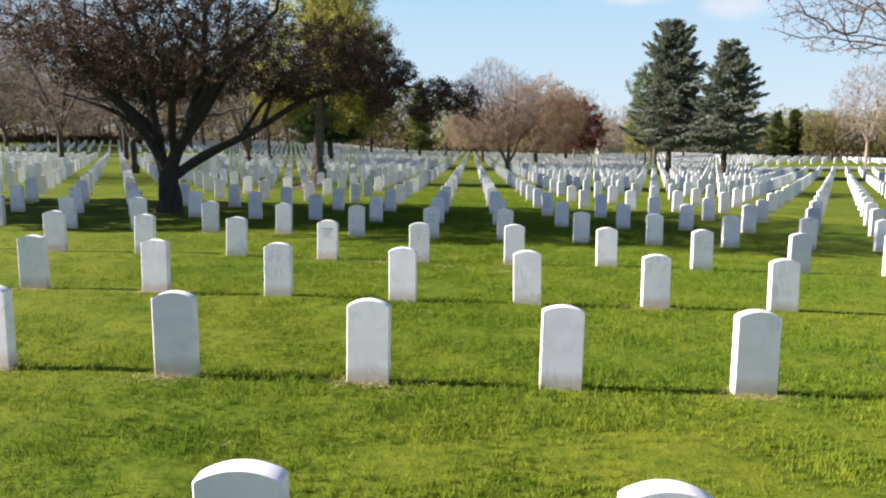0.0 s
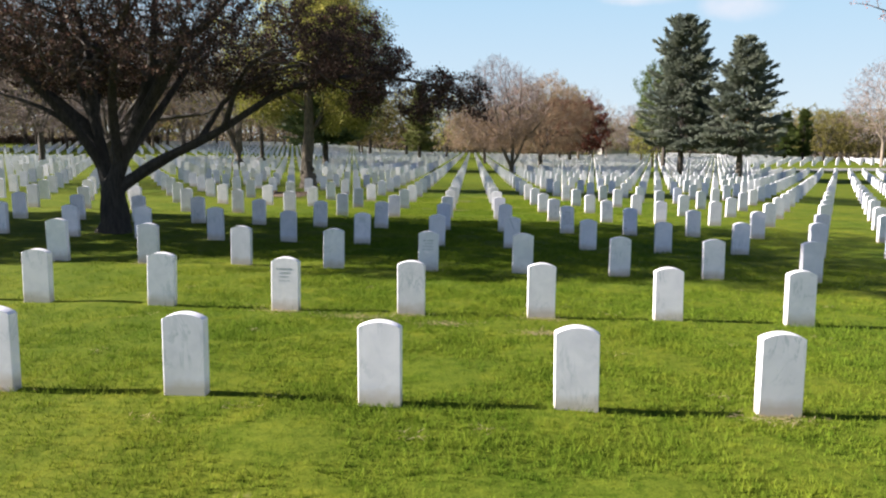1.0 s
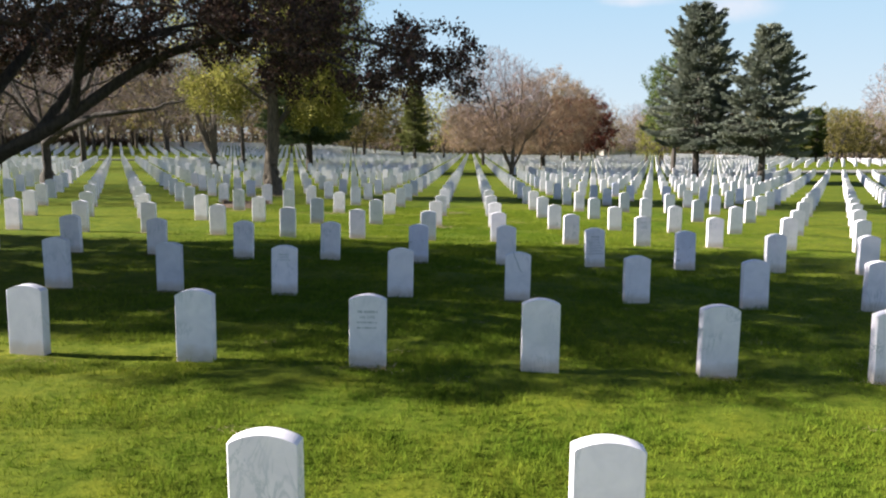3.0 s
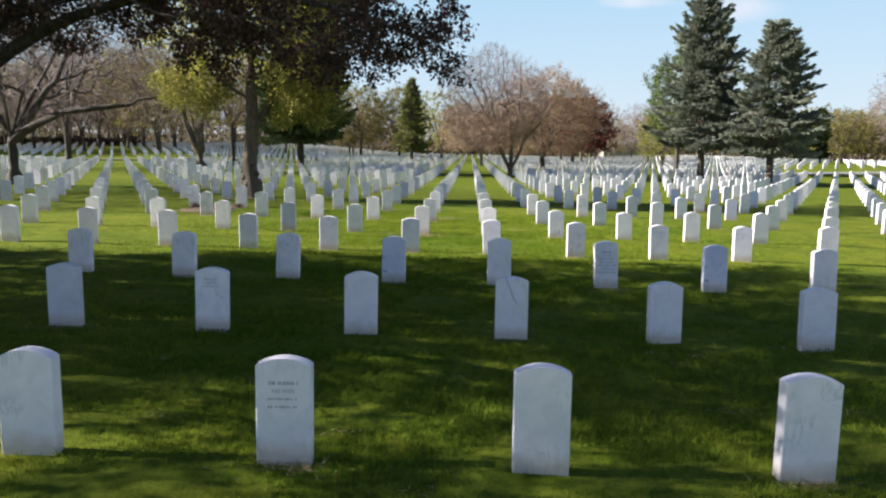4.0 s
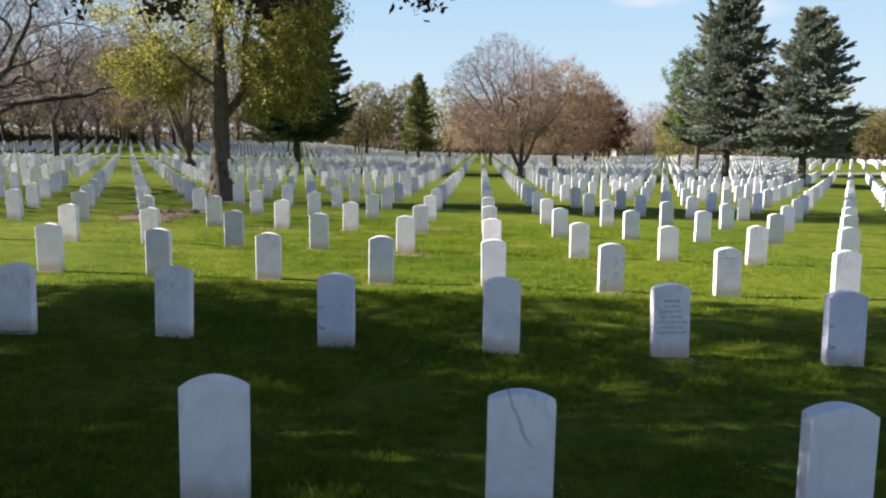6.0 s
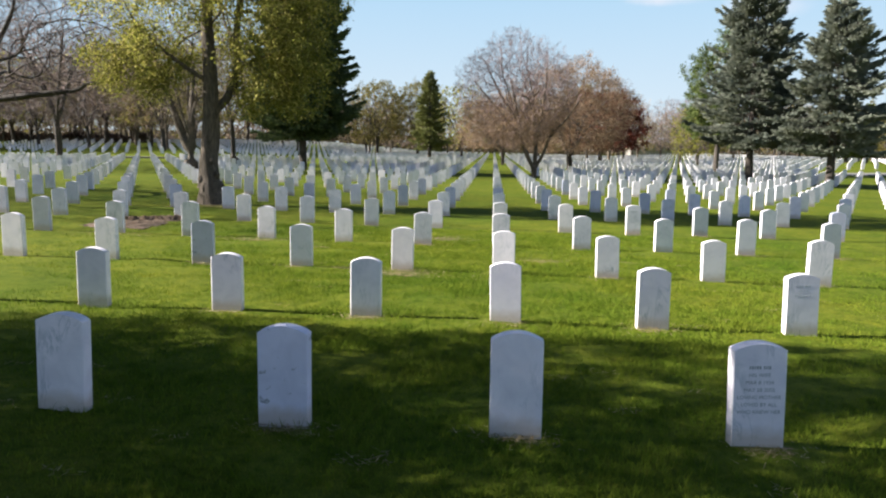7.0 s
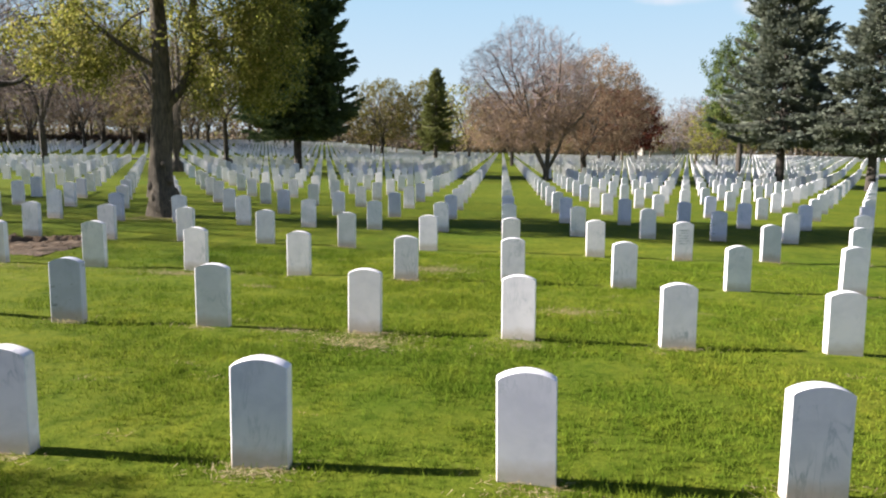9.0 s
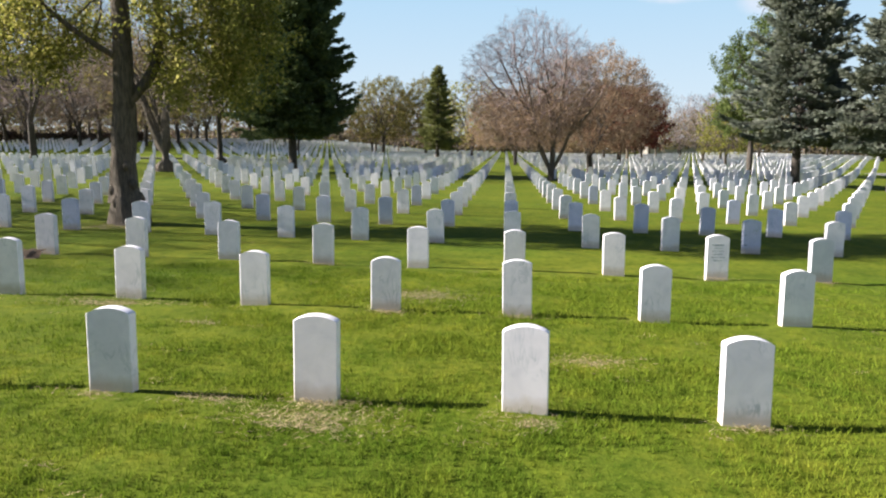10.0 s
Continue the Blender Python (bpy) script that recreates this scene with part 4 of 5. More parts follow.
    part("crown", mesh_from("spruce_crown", v, np.arange(len(v)).reshape(-1, 4), needle), t)
    return t


crabapple()
fork_tree()
bare_tree(-20.5, 36.0, 0, 11.0, 7.8, 31, BARK_DARK, "spreading bare tree with dark low branches", 0.2, 7, TWIGLET, 0.34, 20000, 0.32, 4300, 0.4, 0.0055, -0.5, 0.5, TWIG_DARK, slim=0.03,
          limbs=[[(0, 0, 2.0), (2.0, -0.3, 2.9), (4.0, -0.4, 3.3), (5.8, -0.4, 3.5), (7.2, -0.4, 3.9)], [(0, 0, 1.9), (1.2, 0, 3.4), (2.6, 0.2, 5.6), (3.6, 0.3, 7.4)]])
# out of view, known by its shade alone; kind and leaves are assumed
bare_tree(-20.4, 12.9, 0, 10.8, 4.2, 97, BARK_DARK, "crabapple tree with dark purple leaves", 0.2, 6, PURPLE_LEAF, 0.20, 34000, 0.25, 1500, 0.4, 0.008)
bare_tree(2.65, 61.0, 0, 9.65, 4.2, 41, BARK_BROWN, "bare rounded tree with forked grey trunk", 0.08, 0, TWIGLET, 0.30, 34000, 0.20, 6000, 0.30, 0.006, -1.2, 0.60, TWIG_GREY, 0.3, slim=0.028, wiggle=0.05, scatter=0.07, low_buds=(RUST_BUD, 4.6),
          limbs=[[(0, 0, 0.6), (-0.55, 0, 1.6), (-0.95, 0.1, 2.7), (-1.6, 0.2, 5.0), (-2.2, 0.2, 7.0), (-2.5, 0.2, 9.0)], [(0, 0, 0.6), (0.55, 0.1, 1.5), (1.0, 0.1, 2.8), (1.9, 0, 4.8), (2.7, 0, 6.6)],
                 [(0, 0, 0.7), (0.1, 0.4, 2.4), (-0.1, 0.6, 5.0), (-0.5, 0.7, 7.2), (-0.7, 0.7, 9.1)], [(-0.75, 0.05, 2.2), (-1.9, -0.3, 3.9), (-3.3, -0.6, 5.4), (-4.6, -0.8, 7.0)],
                 [(-0.9, 0.1, 2.6), (-1.6, 1.2, 4.6), (-2.2, 2.4, 6.8)], [(-0.8, 0.05, 2.4), (-1.3, -1.3, 4.4), (-1.9, -2.6, 6.9)], [(0.08, 0.3, 2.2), (0.7, 1.5, 4.6), (0.9, 2.6, 7.0)],
                 [(0.08, 0.3, 2.2), (0.4, -0.6, 4.4), (0.6, -1.4, 6.6), (0.6, -1.6, 8.5)], [(-1.3, 0.15, 4.0), (-2.5, 0.1, 5.8), (-3.5, 0, 7.9)], [(1.0, 0.1, 2.8), (2.2, -1.0, 4.2), (3.0, -1.8, 5.6)]])
bare_tree(6.1, 71.0, 80, 9.3, 5.2, 43, BARK_DARK, "rounded tree with rusty brown buds", 0.18, 6, RUST_BUD, 0.13, 60000, 0.26, 4200, 0.34, 0.007, 0.0, 0.55, BARK_BROWN, 0.2, slim=0.3, along=1.0)
bare_tree(0.9, 95.0, 10, 8.2, 5.2, 45, BARK_DARK, "low rounded tree with tan brown buds", 0.22, 5, RUST_BUD, 0.15, 30000, 0.2, 1800, 0.36, 0.009, -0.6, 0.55, TWIG_MAUVE, slim=0.3, along=1.0)
bare_tree(14.6, 112.0, 0, 10.2, 6.2, 47, BARK_DARK, "low rounded tree with dark red buds", 0.15, 5, RED_BUD, 0.26, 24000, 0.28, 1600, 0.45, 0.012, 0.0, 0.52)
spruce(17.7, 62.5, 0, 13.7, 3.75, 51, BLUE_NEEDLE, "tall blue-green spruce tree", 3.1, 0.42, 1.0, -0.1)
spruce(21.35, 58.4, 0, 11.7, 3.6, 53, BLUE_NEEDLE, "blue-green spruce tree with broad skirts", 2.8, 0.6, 1.0, 0.1)
spruce(-14.15, 63.0, 0, 19.0, 4.0, 57, DARK_NEEDLE, "very tall dark green spruce tree", 3.0, 0.5, 1.1, 0.0, 2.0)
spruce(-9.0, 110.0, 0, 11.8, 2.6, 59, GREEN_NEEDLE, "slim green spruce tree before woods", 1.8, 0.6, 0.8)
bare_tree(21.3, 82.0, 0, 13.4, 3.3, 61, BARK_DARK, "pine tree with ragged green crown", 0.22, 5, PINE_NEEDLE, 0.22, 34000, 0.24, 900, 0.5, 0.015, 0.0, 0.56, None, 0.3, 0.6, slim=0.3, along=0.8, limbs=[[(0, 0, 3.4), (-1.4, 0, 4.4), (-3.4, 0, 5.0)]])
bare_tree(24.0, 98.0, 0, 7.8, 3.4, 63, BARK_DARK, "small tree with yellow-green leaves", 0.2, 5, SPRING_LEAF, 0.22, 5000, 0.15, 800, 0.45, 0.012)
bare_tree(-20.75, 58.5, 0, 13.0, 5.0, 67, BARK_BROWN, "leaning forked tree with bare brown twigs", 0.16, 5, BROWN_TWIGLET, 0.36, 13000, 0.55, 2600, 0.42, 0.007, -0.8, 0.56, TWIG_BROWN, slim=0.04,
          limbs=[[(0, 0, 1.3), (-0.7, 0, 2.7), (-1.3, 0.1, 4.6), (-2.2, 0.1, 7.0)], [(0, 0, 1.2), (0.15, 0, 3.2), (0.3, 0.2, 6.2), (0.2, 0.2, 8.5)]])
bare_tree(-22.4, 71.0, 0, 13.0, 5.0, 71, BARK_DARK, "tree with olive green buds", 0.3, 5, OLIVE_LEAF, 0.16, 13000, 0.62, 1600, 0.48, 0.009)
bare_tree(-38.5, 72.0, 0, 17.0, 8.0, 73, BARK_DARK, "tall bare tree among headstones", 0.25, 6, TWIGLET, 0.6, 7000, 0.32, 2800, 0.5, 0.009, 0, 0.56, TWIG_GREY, slim=0.05)
bare_tree(-37.0, 57.0, 30, 15.0, 7.5, 79, BARK_DARK, "tall bare tree with brown buds", 0.22, 6, TWIGLET, 0.6, 7000, 0.32, 2800, 0.48, 0.008, 0, 0.56, TWIG_GREY, slim=0.05)
bare_tree(51.0, 91.0, 0, 13.5, 4.8, 81, BARK_PALE, "pale bare tree beside the road", 0.25, 5, TWIGLET, 0.6, 4500, 0.2, 1700, 0.4, 0.009, 0, 0.58, TWIG_MAUVE, slim=0.06)

for cx, cy, ch, cw, cs in ((50.8, 119.0, 7.9, 1.6, 85), (54.6, 121.0, 8.6, 1.7, 87)):
    spruce(cx, cy, 0, ch, cw, cs, PINE_NEEDLE, "dark green cedar tree beside the road", 1.2, 0.45)
for cx, cy, cs in ((60.5, 126.0, 91), (66.0, 129.0, 93), (72.5, 125.0, 95)):
    bare_tree(cx, cy, 0, 8.8, 5.0, cs, BARK_DARK, "rounded tree with olive green leaves", 0.15, 5, OLIVE_LEAF, 0.20, 12000, 0.2, 900, 0.5, 0.012, 0, 0.5)

bare_tree(-27.0, 29.5, 0, 13.0, 6.5, 107, BARK_DARK, "large bare tree with many fine twigs", 0.25, 7, TWIGLET, 0.36, 22000, 0.34, 3000, 0.42, 0.007, 0, 0.58, TWIG_DARK, slim=0.04)
bare_tree(17.8, 125.0, 0, 12.6, 4.2, 115, BARK_BROWN, "bare mauve tree beyond the rows", 0.22, 5, TWIGLET, 0.6, 5000, 0.24, 1300, 0.45, 0.010, 0, 0.55, TWIG_MAUVE, slim=0.06)
bare_tree(29.5, 128.0, 0, 10.5, 5.2, 111, BARK_BROWN, "bare mauve tree beyond the rows", 0.22, 5, TWIGLET, 0.6, 5000, 0.24, 1300, 0.45, 0.010, 0, 0.55, TWIG_MAUVE, slim=0.06)
bare_tree(33.5, 133.0, 0, 9.5, 4.6, 113, BARK_BROWN, "bare mauve tree beyond the rows", 0.22, 5, TWIGLET, 0.6, 5000, 0.24, 1300, 0.45, 0.010, 0, 0.55, TWIG_MAUVE, slim=0.06)
for cx, cy, ch, cs in ((-19.6, 130.0, 12.5, 98), (-13.2, 134.0, 13.0, 99)):
    bare_tree(cx, cy, 0, ch, 5.4, cs, BARK_DARK, "budding tree with thin olive leaves", 0.22, 5, OLIVE_LEAF, 0.19, 22000, 0.26, 1500, 0.5, 0.012)


def twiggy_tree():
    t = plant(10.6, 9.4, 0, "bare tree with fine reddish twigs and buds")
    w = Wood(83)
    w.stem([(0, 0, -0.1), (0.05, 0, 0.8), (0, 0.05, 1.9)])
    w.stem([(0, 0, 1.8), (-1.0, -0.1, 2.9), (-2.4, -0.3, 3.9), (-3.4, -0.3, 4.6), (-4.2, -0.3, 5.2)])
    w.stem([(-2.0, -0.25, 3.65), (-3.2, -0.6, 4.1), (-4.0, -0.7, 4.3)])
    w.stem([(0, 0, 1.8), (0.6, 0.9, 3.2), (1.2, 1.8, 5.0)])
    w.stem([(0, 0, 1.8), (1.1, -0.6, 3.0), (2.6, -0.9, 4.4)])
    w.stem([(0, 0, 1.8), (-0.3, 0.2, 3.6), (-0.6, 0.3, 5.6)])
    q = w.q
    aims = np.concatenate([cloud_of(q, (-3.6, -0.4, 4.7), (1.9, 1.6, 0.9), 1000, 0.2), cloud_of(q, (0.4, 0.2, 4.9), (3.2, 2.8, 1.8), 1200, 0.3)])
    w.reach(aims, 0.22, 0.55, 2.2, 0.16)
    w.build(0.17, 0.004)
    w.parts(t, BARK_BROWN, TWIG_DARK)
    part("crown", w.leaves("twiggy_buds", PINK_BUD, 9000, 0.03, 0.04, 84, 0, 0.5, None, 0.009), t, "small pinkish buds")


twiggy_tree()


# ---- far woods ----
def far_kind(seed, height, spread, bark_mat, leaf, size, each, label, slim=0.5):
    return bare_tree(0, 400, 0, height, spread, seed, bark_mat, label, 0.2, 5, leaf, size, each, 0.24, 520, 0.8, 0.016, 0, 0.56, TWIG_BROWN, 0.3, 0.3, True, slim=slim)


def make_far_trees():
    r = np.random.default_rng(9)
    kinds = [far_kind(101, 12, 5.5, BARK_DARK, BROWN_TWIGLET, 0.9, 1700, "bare grey-brown tree at edge of woods", 0.06),
             far_kind(103, 11, 5.5, BARK_DARK, OLIVE_LEAF, 0.30, 3000, "olive green budding tree at edge of woods"),
             far_kind(107, 13, 6.0, BARK_BROWN, BROWN_BUD, 0.26, 2600, "brown budding tree at edge of woods"),
             far_kind(109, 10, 5.0, BARK_DARK, SPRING_LEAF, 0.30, 2400, "yellow-green tree at edge of woods"),
             far_kind(113, 13, 5.5, BARK_BROWN, TWIGLET, 0.9, 1700, "bare mauve tree at edge of woods", 0.06)]
    spots = []
    for k in range(118):
        u = r.uniform(-0.86, 0.86)
        y = r.uniform(125, 215) if u > -0.25 else r.uniform(98, 175)
        if -0.03 < u < 0.045:
            y = r.uniform(215, 250)
        spots.append((u * y, y))
    for k in range(16):
        y = r.uniform(96, 135)
        spots.append((-y * r.uniform(0.42, 0.85), y))
    for k, (x, y) in enumerate(spots):
        one = kinds[int(r.choice(5, p=[0.30, 0.22, 0.18, 0.10, 0.20] if x < 0.3 * y else [0.12, 0.56, 0.12, 0.12, 0.08]))]
        s = r.uniform(0.75, 1.25) * (1.25 if x < -0.3 * y else 1)
        ob = copy_thing(one, pose(x, y, h(x, y), 0, 0, r.uniform(0, 360)))
        ob.scale = (s, s, s * r.uniform(0.85, 1.1))
        tagged(ob, group="trees at the edge of the woods")
    for one in kinds:
        x = r.uniform(-60, 60)
        one.matrix_world = pose(x, 235, h(x, 235))
        tagged(one, group="trees at the edge of the woods")
    # thicket closing the view
    n = 80000
    ang = r.uniform(-1.0, 1.0, n)
    dist = r.uniform(225, 300, n)
    x, y = np.sin(ang) * dist * 1.1, np.cos(ang) * dist
    top = 7 + 4 * np.sin(ang * 23 + 1) + 3 * np.sin(ang * 57) + 2 * np.sin(ang * 131)
    z = np.abs(top) * r.uniform(0, 1, n) ** 0.8
    z[n // 2:] = r.uniform(0, 4.0, n - n // 2)
    z += land(x, y)
    at = np.stack([x, y, z], 1)
    for name, mat, pick in (("far_woods", GREY_BUD, slice(0, n // 3)), ("far_thicket", OLIVE_LEAF, slice(n // 3, n // 2)), ("far_bushes", DARK_BUSH, slice(n // 2, n))):
        me = blades(name, mat, at[pick], 1.0, r, 0, 0.7)
        tagged(new(name, me), "distant leafless woods and bushes", "woods", kind="stuff")


make_far_trees()


def make_hedge():
    """Long dark clipped hedge at the far side of the lawn."""
    q = np.random.default_rng(77)
    n = 11000
    x, y = q.uniform(-105, -58, n), 128 + q.uniform(-0.9, 0.9, n)
    z = land(x, y) + 1.3 * q.random(n) ** 0.7 * (0.85 + 0.35 * np.sin(x * 0.31 + 1) * np.sin(x * 0.83) + 0.15 * np.sin(x * 2.7))
    me = blades("hedge", HEDGE_LEAF, np.stack([x, y, z], 1), 0.45, q, 0, 0.7)
    tagged(new("hedge", me), "long dark clipped hedge beyond the headstones", "hedge", kind="stuff")


make_hedge()


# ---- roads, bare earth ----
def strip(name, x0, x1, y0, y1, mat, label, lift=0.006, n=40, kind="structure", ragged=0.0, seed=1):
    r = np.random.default_rng(seed)
    v, f = [], []
    for k in range(n + 1):
        x = x0 + (x1 - x0) * k / n
        for y, s in ((y0, -1), (y1, 1)):
            yy = y + s * r.uniform(-ragged, ragged)
            v.append((x, yy, h(x, yy) + lift))
    for k in range(n):
        f.append((2 * k, 2 * k + 2, 2 * k + 3, 2 * k + 1))
    return tagged(new(name, mesh_from(name, v, f, mat)), label, name, kind=kind)


strip("road", -140, -20, 87.3, 90.3, ASPHALT, "narrow grey asphalt road across the lawn", 0.02)


def kerb(x0, x1, y, n=30):
    """Raised edge of the road; its dark colour stands for the kerb's shadow."""
    v, f = [], []
    for k in range(n + 1):
        x = x0 + (x1 - x0) * k / n
        for dy, dz in ((-0.09, -0.05), (-0.09, 0.17), (0.09, 0.17), (0.09, -0.05)):
            v.append((x, y + dy, h(x, y) + dz))
    for k in range(n):
        for a in range(3):
            f.append((4 * k + a, 4 * k + 4 + a, 4 * k + 5 + a, 4 * k + 1 + a))
    tagged(new("kerb", mesh_from("kerb", v, f, KERB)), "low kerb along the narrow road, coloured dark as in shadow", "kerb", kind="structure")


kerb(-140, -20, 87.2)
strip("road", 34, 200, 84, 88.5, ASPHALT, "narrow grey asphalt road across the lawn", 0.02)


def patchy(name, stops, dense):
    """Thin dead turf through which the lawn shows."""
    m, nt, p = base_material(name)
    co = nt.nodes.new("ShaderNodeTexCoord")
    n = noise_at(nt, co.outputs["Object"], 22, 6, 0.75)
    nt.links.new(ramp(nt, n, stops), p.inputs["Base Color"])
    p.inputs["Roughness"].default_value = 0.95
    clear = nt.nodes.new("ShaderNodeBsdfTransparent")
    ms = nt.nodes.new("ShaderNodeMixShader")
    hole = ramp(nt, noise_at(nt, co.outputs["Object"], 34, 5, 0.75), [(dense, (0, 0, 0)), (dense + 0.12, (0.75, 0.75, 0.75))])
    nt.links.new(hole, ms.inputs["Fac"])
    nt.links.new(clear.outputs["BSDF"], ms.inputs[1])
    nt.links.new(p.outputs["BSDF"], ms.inputs[2])
    nt.links.new(ms.outputs["Shader"], nt.nodes["Material Output"].inputs["Surface"])
    return m


STRAW = patchy("dead_turf", [(0.3, (0.17, 0.125, 0.065)), (0.7, (0.38, 0.30, 0.17))], 0.47)


WORN = [(-1.45, 20.98, 0.46, 0.2), (0.0, 21.16, 0.25, 0.14), (0.64, 22.63, 0.34, 0.14), (-1.17, 25.2, 0.45, 0.3), (-3.3, 23.4, 0.2, 0.08), (-2.27, 21.25, 0.3, 0.08),
        (-8.7, 31.2, 0.9, 0.7), (-2.14, 5.8, 0.32, 0.09), (-1.1, 5.6, 0.3, 0.08), (0.0, 5.3, 0.3, 0.08), (-4.6, 24.1, 0.8, 0.14), (-7.4, 24.1, 0.5, 0.16)]


def make_worn_turf():
    r = np.random.default_rng(33)
    spots = WORN
    for (row, col), ob in stone_at.items():
        if row < 13 and r.random() < 0.6:
            p = ob.matrix_world.translation
            spots.append((p.x + r.normal(0, 0.03), p.y - 0.10, r.uniform(0.17, 0.26), r.uniform(0.06, 0.12)))
    for x, y, a, b in spots:
        n = 18
        ring = []
        for k in range(n):
            q = 2 * math.pi * k / n
            f = r.uniform(0.35, 1.2)
            px, py = x + a * f * math.cos(q), y + b * f * math.sin(q)
            ring.append((px, py, h(px, py) + 0.012))
        ring.append((x, y, h(x, y) + 0.016))
        me = mesh_from("worn_turf", ring, [(k, (k + 1) % n, n) for k in range(n)], STRAW, True)
        tagged(new("worn_turf", me), "patch of dry straw-coloured worn turf", "bare patch", "worn patches in the lawn", kind="structure")


make_worn_turf()


def fresh_grave():
    """Bare soil, raked; raised far and left rims stand for the cut sod's shade."""
    r = np.random.default_rng(5)
    nx, ny = 26, 26
    x0, x1, y0 = -8.80, -7.45, 25.1
    v, f = [], []
    for j in range(ny + 1):
        for i in range(nx + 1):
            x, y = x0 + (x1 - x0) * i / nx, y0 + (1.25 + 0.75 * i / nx) * j / ny
            edge = min(i, nx - i, j, ny - j) / 4
            v.append((x + r.normal(0, 0.02), y + r.normal(0, 0.02), h(x, y) + 0.01 + (0.03 + r.normal(0, 0.012)) * min(edge, 1) + (0.035 if i < 2 else 0) + (0.10 + r.normal(0, 0.015) if j > ny - 3 else 0)))
    for j in range(ny):
        for i in range(nx):
            k = j * (nx + 1) + i
            f.append((k, k + 1, k + nx + 2, k + nx + 1))
    tagged(new("fresh_grave", mesh_from("fresh_grave", v, f, SOIL, True)), "bare reddish soil of a fresh grave in lawn", "grave")


fresh_grave()


def far_building(x, y, wide, deep, high):
    """Low pale house beyond the trees."""
    e = plant(x, y, 0, "low white building with grey roof beyond trees", "", "house", "building")
    hw, hd = wide / 2, deep / 2

    def box(x0, x1, y0, y1, z0, z1):
        return [(x0, y0, z0), (x1, y0, z0), (x1, y1, z0), (x0, y1, z0), (x0, y0, z1), (x1, y0, z1), (x1, y1, z1), (x0, y1, z1)]
    faces = [(0, 3, 2, 1), (4, 5, 6, 7), (0, 1, 5, 4), (1, 2, 6, 5), (2, 3, 7, 6), (3, 0, 4, 7)]
    part("wall", mesh_from("house_wall", box(-hw, hw, -hd, hd, -0.3, high), faces, WHITE_WALL), e)
    o = 0.5
    roof = [(-hw - o, -hd - o, high), (hw + o, -hd - o, high), (hw + o, hd + o, high), (-hw - o, hd + o, high), (-hw - o, 0, high + 1.9), (hw + o, 0, high + 1.9)]
    part("roof", mesh_from("house_roof", roof, [(0, 1, 5, 4), (2, 3, 4, 5), (0, 4, 3), (1, 2, 5), (0, 3, 2, 1)], ROOF), e, "grey pitched roof")
    n = int(wide / 2.6)
    pane = mesh_from("house_window", box(-0.55, 0.55, -0.06, 0.0, 0.0, 1.2), faces, PANE)
    for k in range(n):
        ob = part("window", pane, e)
        ob.location = (-hw + (k + 0.5) * wide / n, -hd, 1.2)


far_building(46.0, 222.0, 15.0, 8.0, 3.4)


# ---- grass near the camera's way ----
def blade_mesh(name, v, material):
    n = len(v) // 3
    me = bpy.data.meshes.new(name)
    me.vertices.add(3 * n)
    me.vertices.foreach_set("co", v.ravel())
    me.loops.add(3 * n)
    me.loops.foreach_set("vertex_index", np.arange(3 * n, dtype=np.int32))
    me.polygons.add(n)
    me.polygons.foreach_set("loop_start", np.arange(0, 3 * n, 3, dtype=np.int32))
    me.materials.append(material)
    me.update(calc_edges=True)
    return me


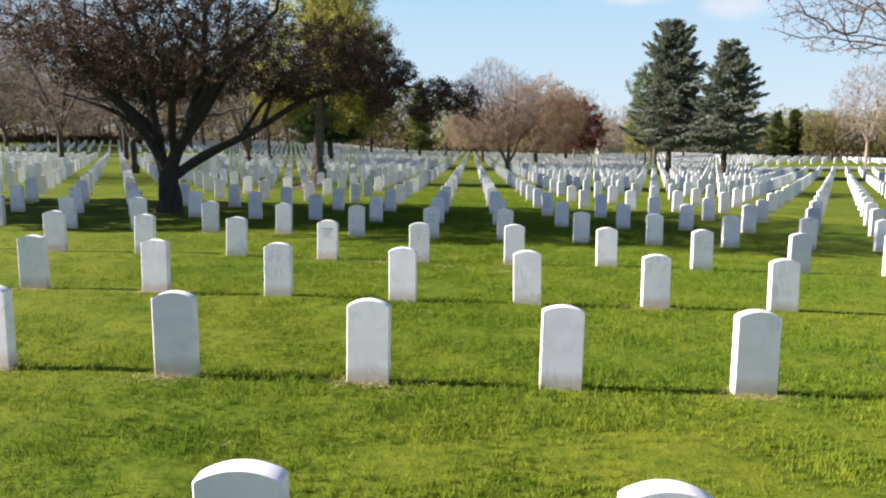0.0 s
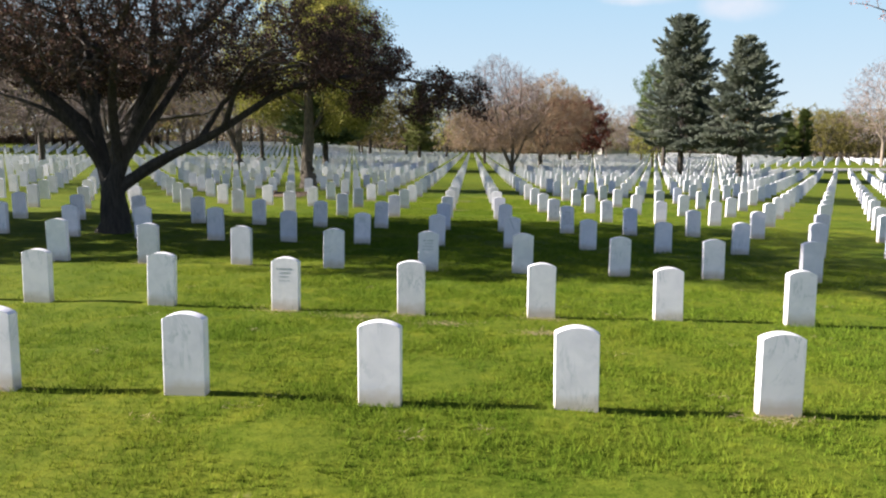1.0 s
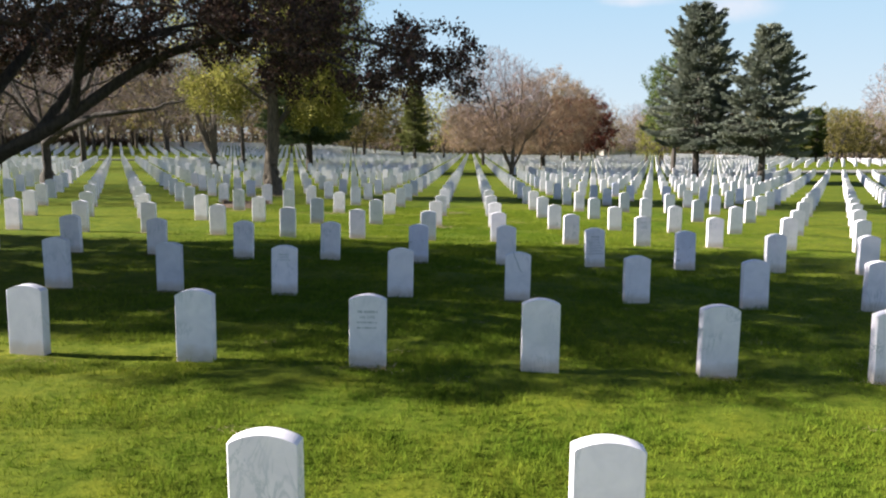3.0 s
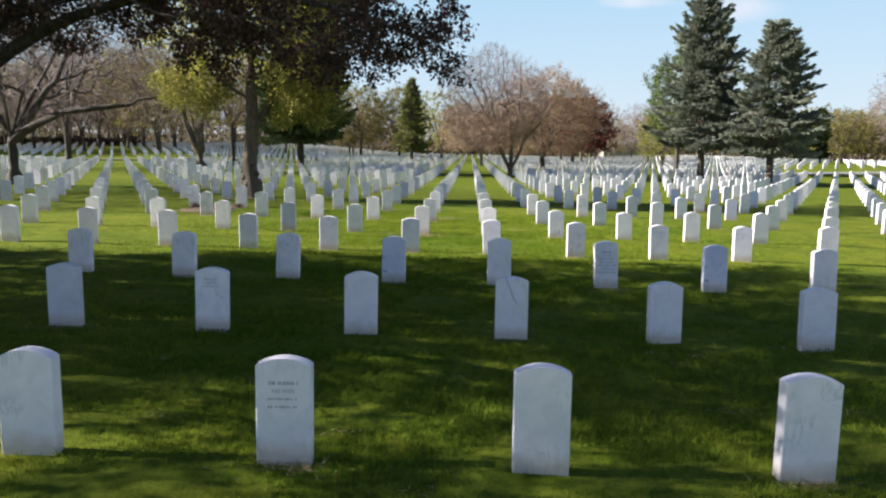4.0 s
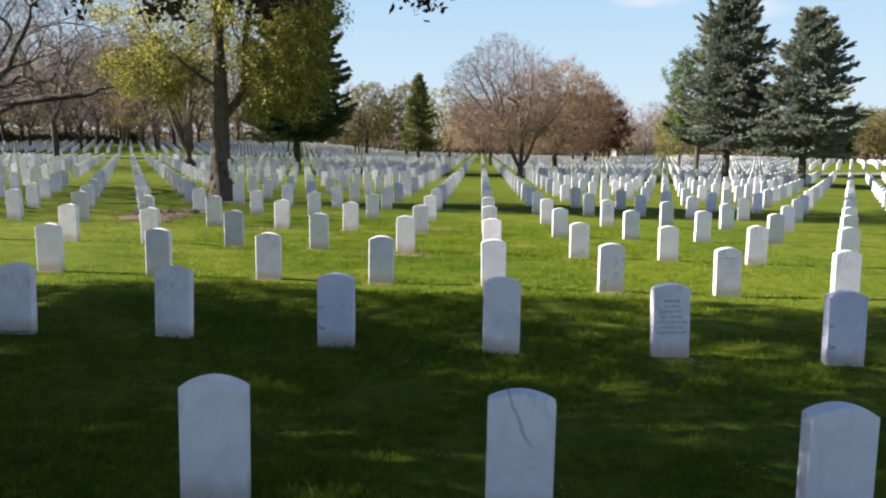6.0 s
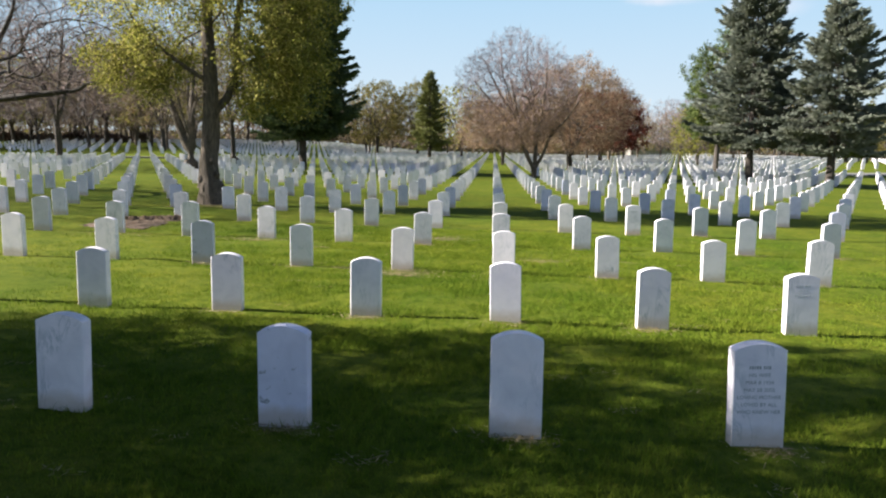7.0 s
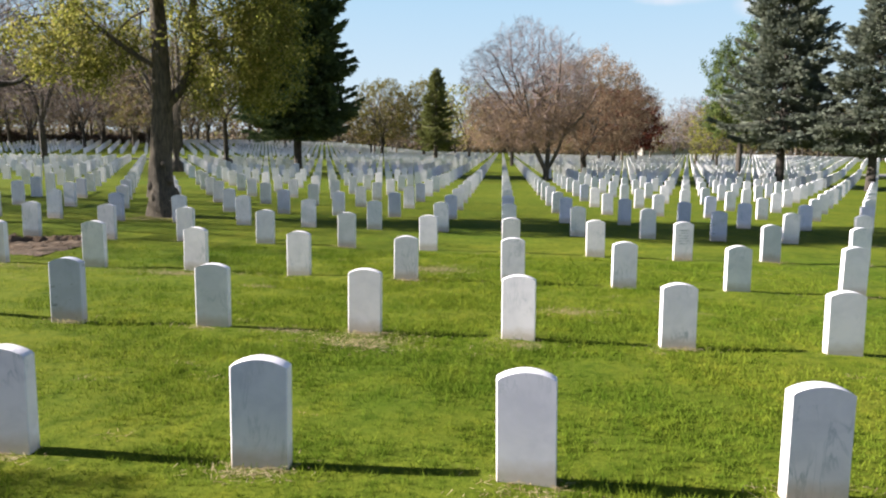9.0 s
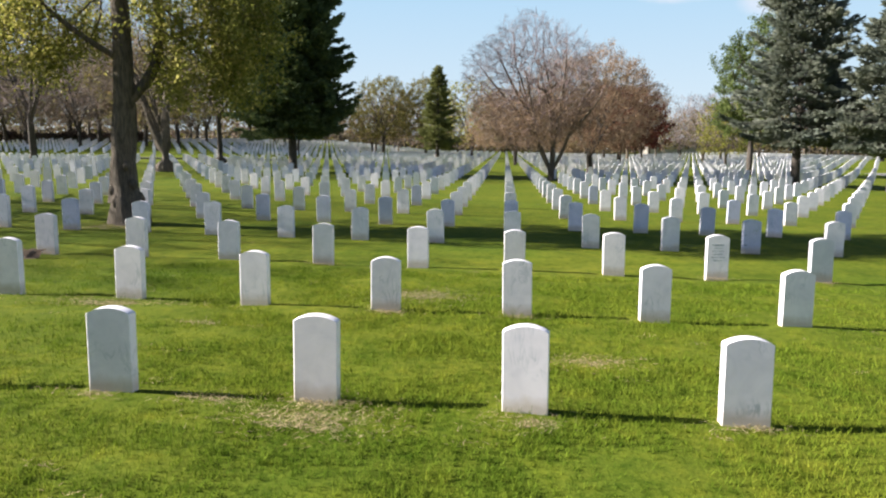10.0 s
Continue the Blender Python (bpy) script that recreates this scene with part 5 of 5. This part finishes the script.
def make_grass():
    q = np.random.default_rng(17)
    tufts, each = 165000, 7
    tx = -0.4 + q.normal(0, 1, tufts) * 3.1
    ty = q.uniform(-4.6, 27, tufts)
    ok = np.abs(tx) < 11.5
    for px, py, wa, wb in WORN:   # thin where the turf is worn
        ok &= (((tx - px) / wa) ** 2 + ((ty - py) / wb) ** 2 > 1) | (q.random(tufts) < 0.2)
    tx, ty = np.repeat(tx[ok], each), np.repeat(ty[ok], each)
    n = len(tx)
    x, y = tx + q.normal(0, 0.045, n), ty + q.normal(0, 0.045, n)
    c = np.stack([x, y, land(x, y) - 0.004], 1)
    swell = 1 + 0.27 * (np.sin(7 * x + 2 * np.sin(3 * y)) * np.sin(9 * y + 1.5 * np.sin(4 * x)) + np.sin(2.3 * x + 1.1 * y) * np.sin(2.9 * y - x))
    tall = (q.uniform(0.021, 0.045, n) * swell * np.repeat(q.uniform(0.75, 1.3, n // each), each))[:, None]
    knots = np.zeros(n)   # small tussocks, a hand's width apart
    for k in range(7):
        turn, wave = q.uniform(0, np.pi), q.uniform(38, 75)
        knots += np.sin(wave * (x * np.cos(turn) + y * np.sin(turn)) + 2.5 * np.sin(3.1 * x + k) + 2.5 * np.sin(3.7 * y + 2 * k))
    tall *= (0.9 + 0.62 * np.clip(knots / 2.6, -1, 1.2))[:, None]
    a = q.uniform(0, 2 * np.pi, n)
    side = np.stack([np.cos(a), np.sin(a), np.zeros(n)], 1)
    lean = np.repeat(q.normal(0, 0.26, (n // each, 3)), each, 0) + q.normal(0, 0.33, (n, 3))
    lean[:, 2] = 1
    wide = q.uniform(0.0024, 0.0048, (n, 1))
    v = np.stack([c - side * wide, c + side * wide, c + lean * tall], 1).reshape(-1, 3)
    tagged(new("grass", blade_mesh("grass", v, BLADES)), "short blades of bright green spring grass", "grass", kind="stuff")
    # dead blades lying flat on the worn patches
    at = []
    for px, py, wa, wb in WORN:
        k = int(min(520 * wa * wb / 0.08, 1000))
        at.append(np.stack([px + q.normal(0, 0.75, k) * wa, py + q.normal(0, 0.9, k) * wb], 1))
    for k in range(170):   # small dry wisps all over
        at.append(np.array([q.uniform(-5, 4.5), q.uniform(-4.4, 26)]) + q.normal(0, 0.045, (14, 2)) * (1.6, 0.8))
    at = np.concatenate(at)
    n = len(at)
    c = np.stack([at[:, 0], at[:, 1], land(at[:, 0], at[:, 1]) + q.uniform(0.012, 0.03, n)], 1)
    a = q.uniform(0, 2 * np.pi, n)
    side = np.stack([np.cos(a), np.sin(a), np.zeros(n)], 1) * 0.003
    along = np.stack([-np.sin(a), np.cos(a), q.normal(0, 0.18, n)], 1) * q.uniform(0.03, 0.09, (n, 1))
    v = np.stack([c - side, c + side, c + along], 1).reshape(-1, 3)
    tagged(new("dry_grass", blade_mesh("dry_grass", v, DRY_BLADES)), "dead straw-coloured blades of grass lying flat", "grass", kind="stuff")


make_grass()
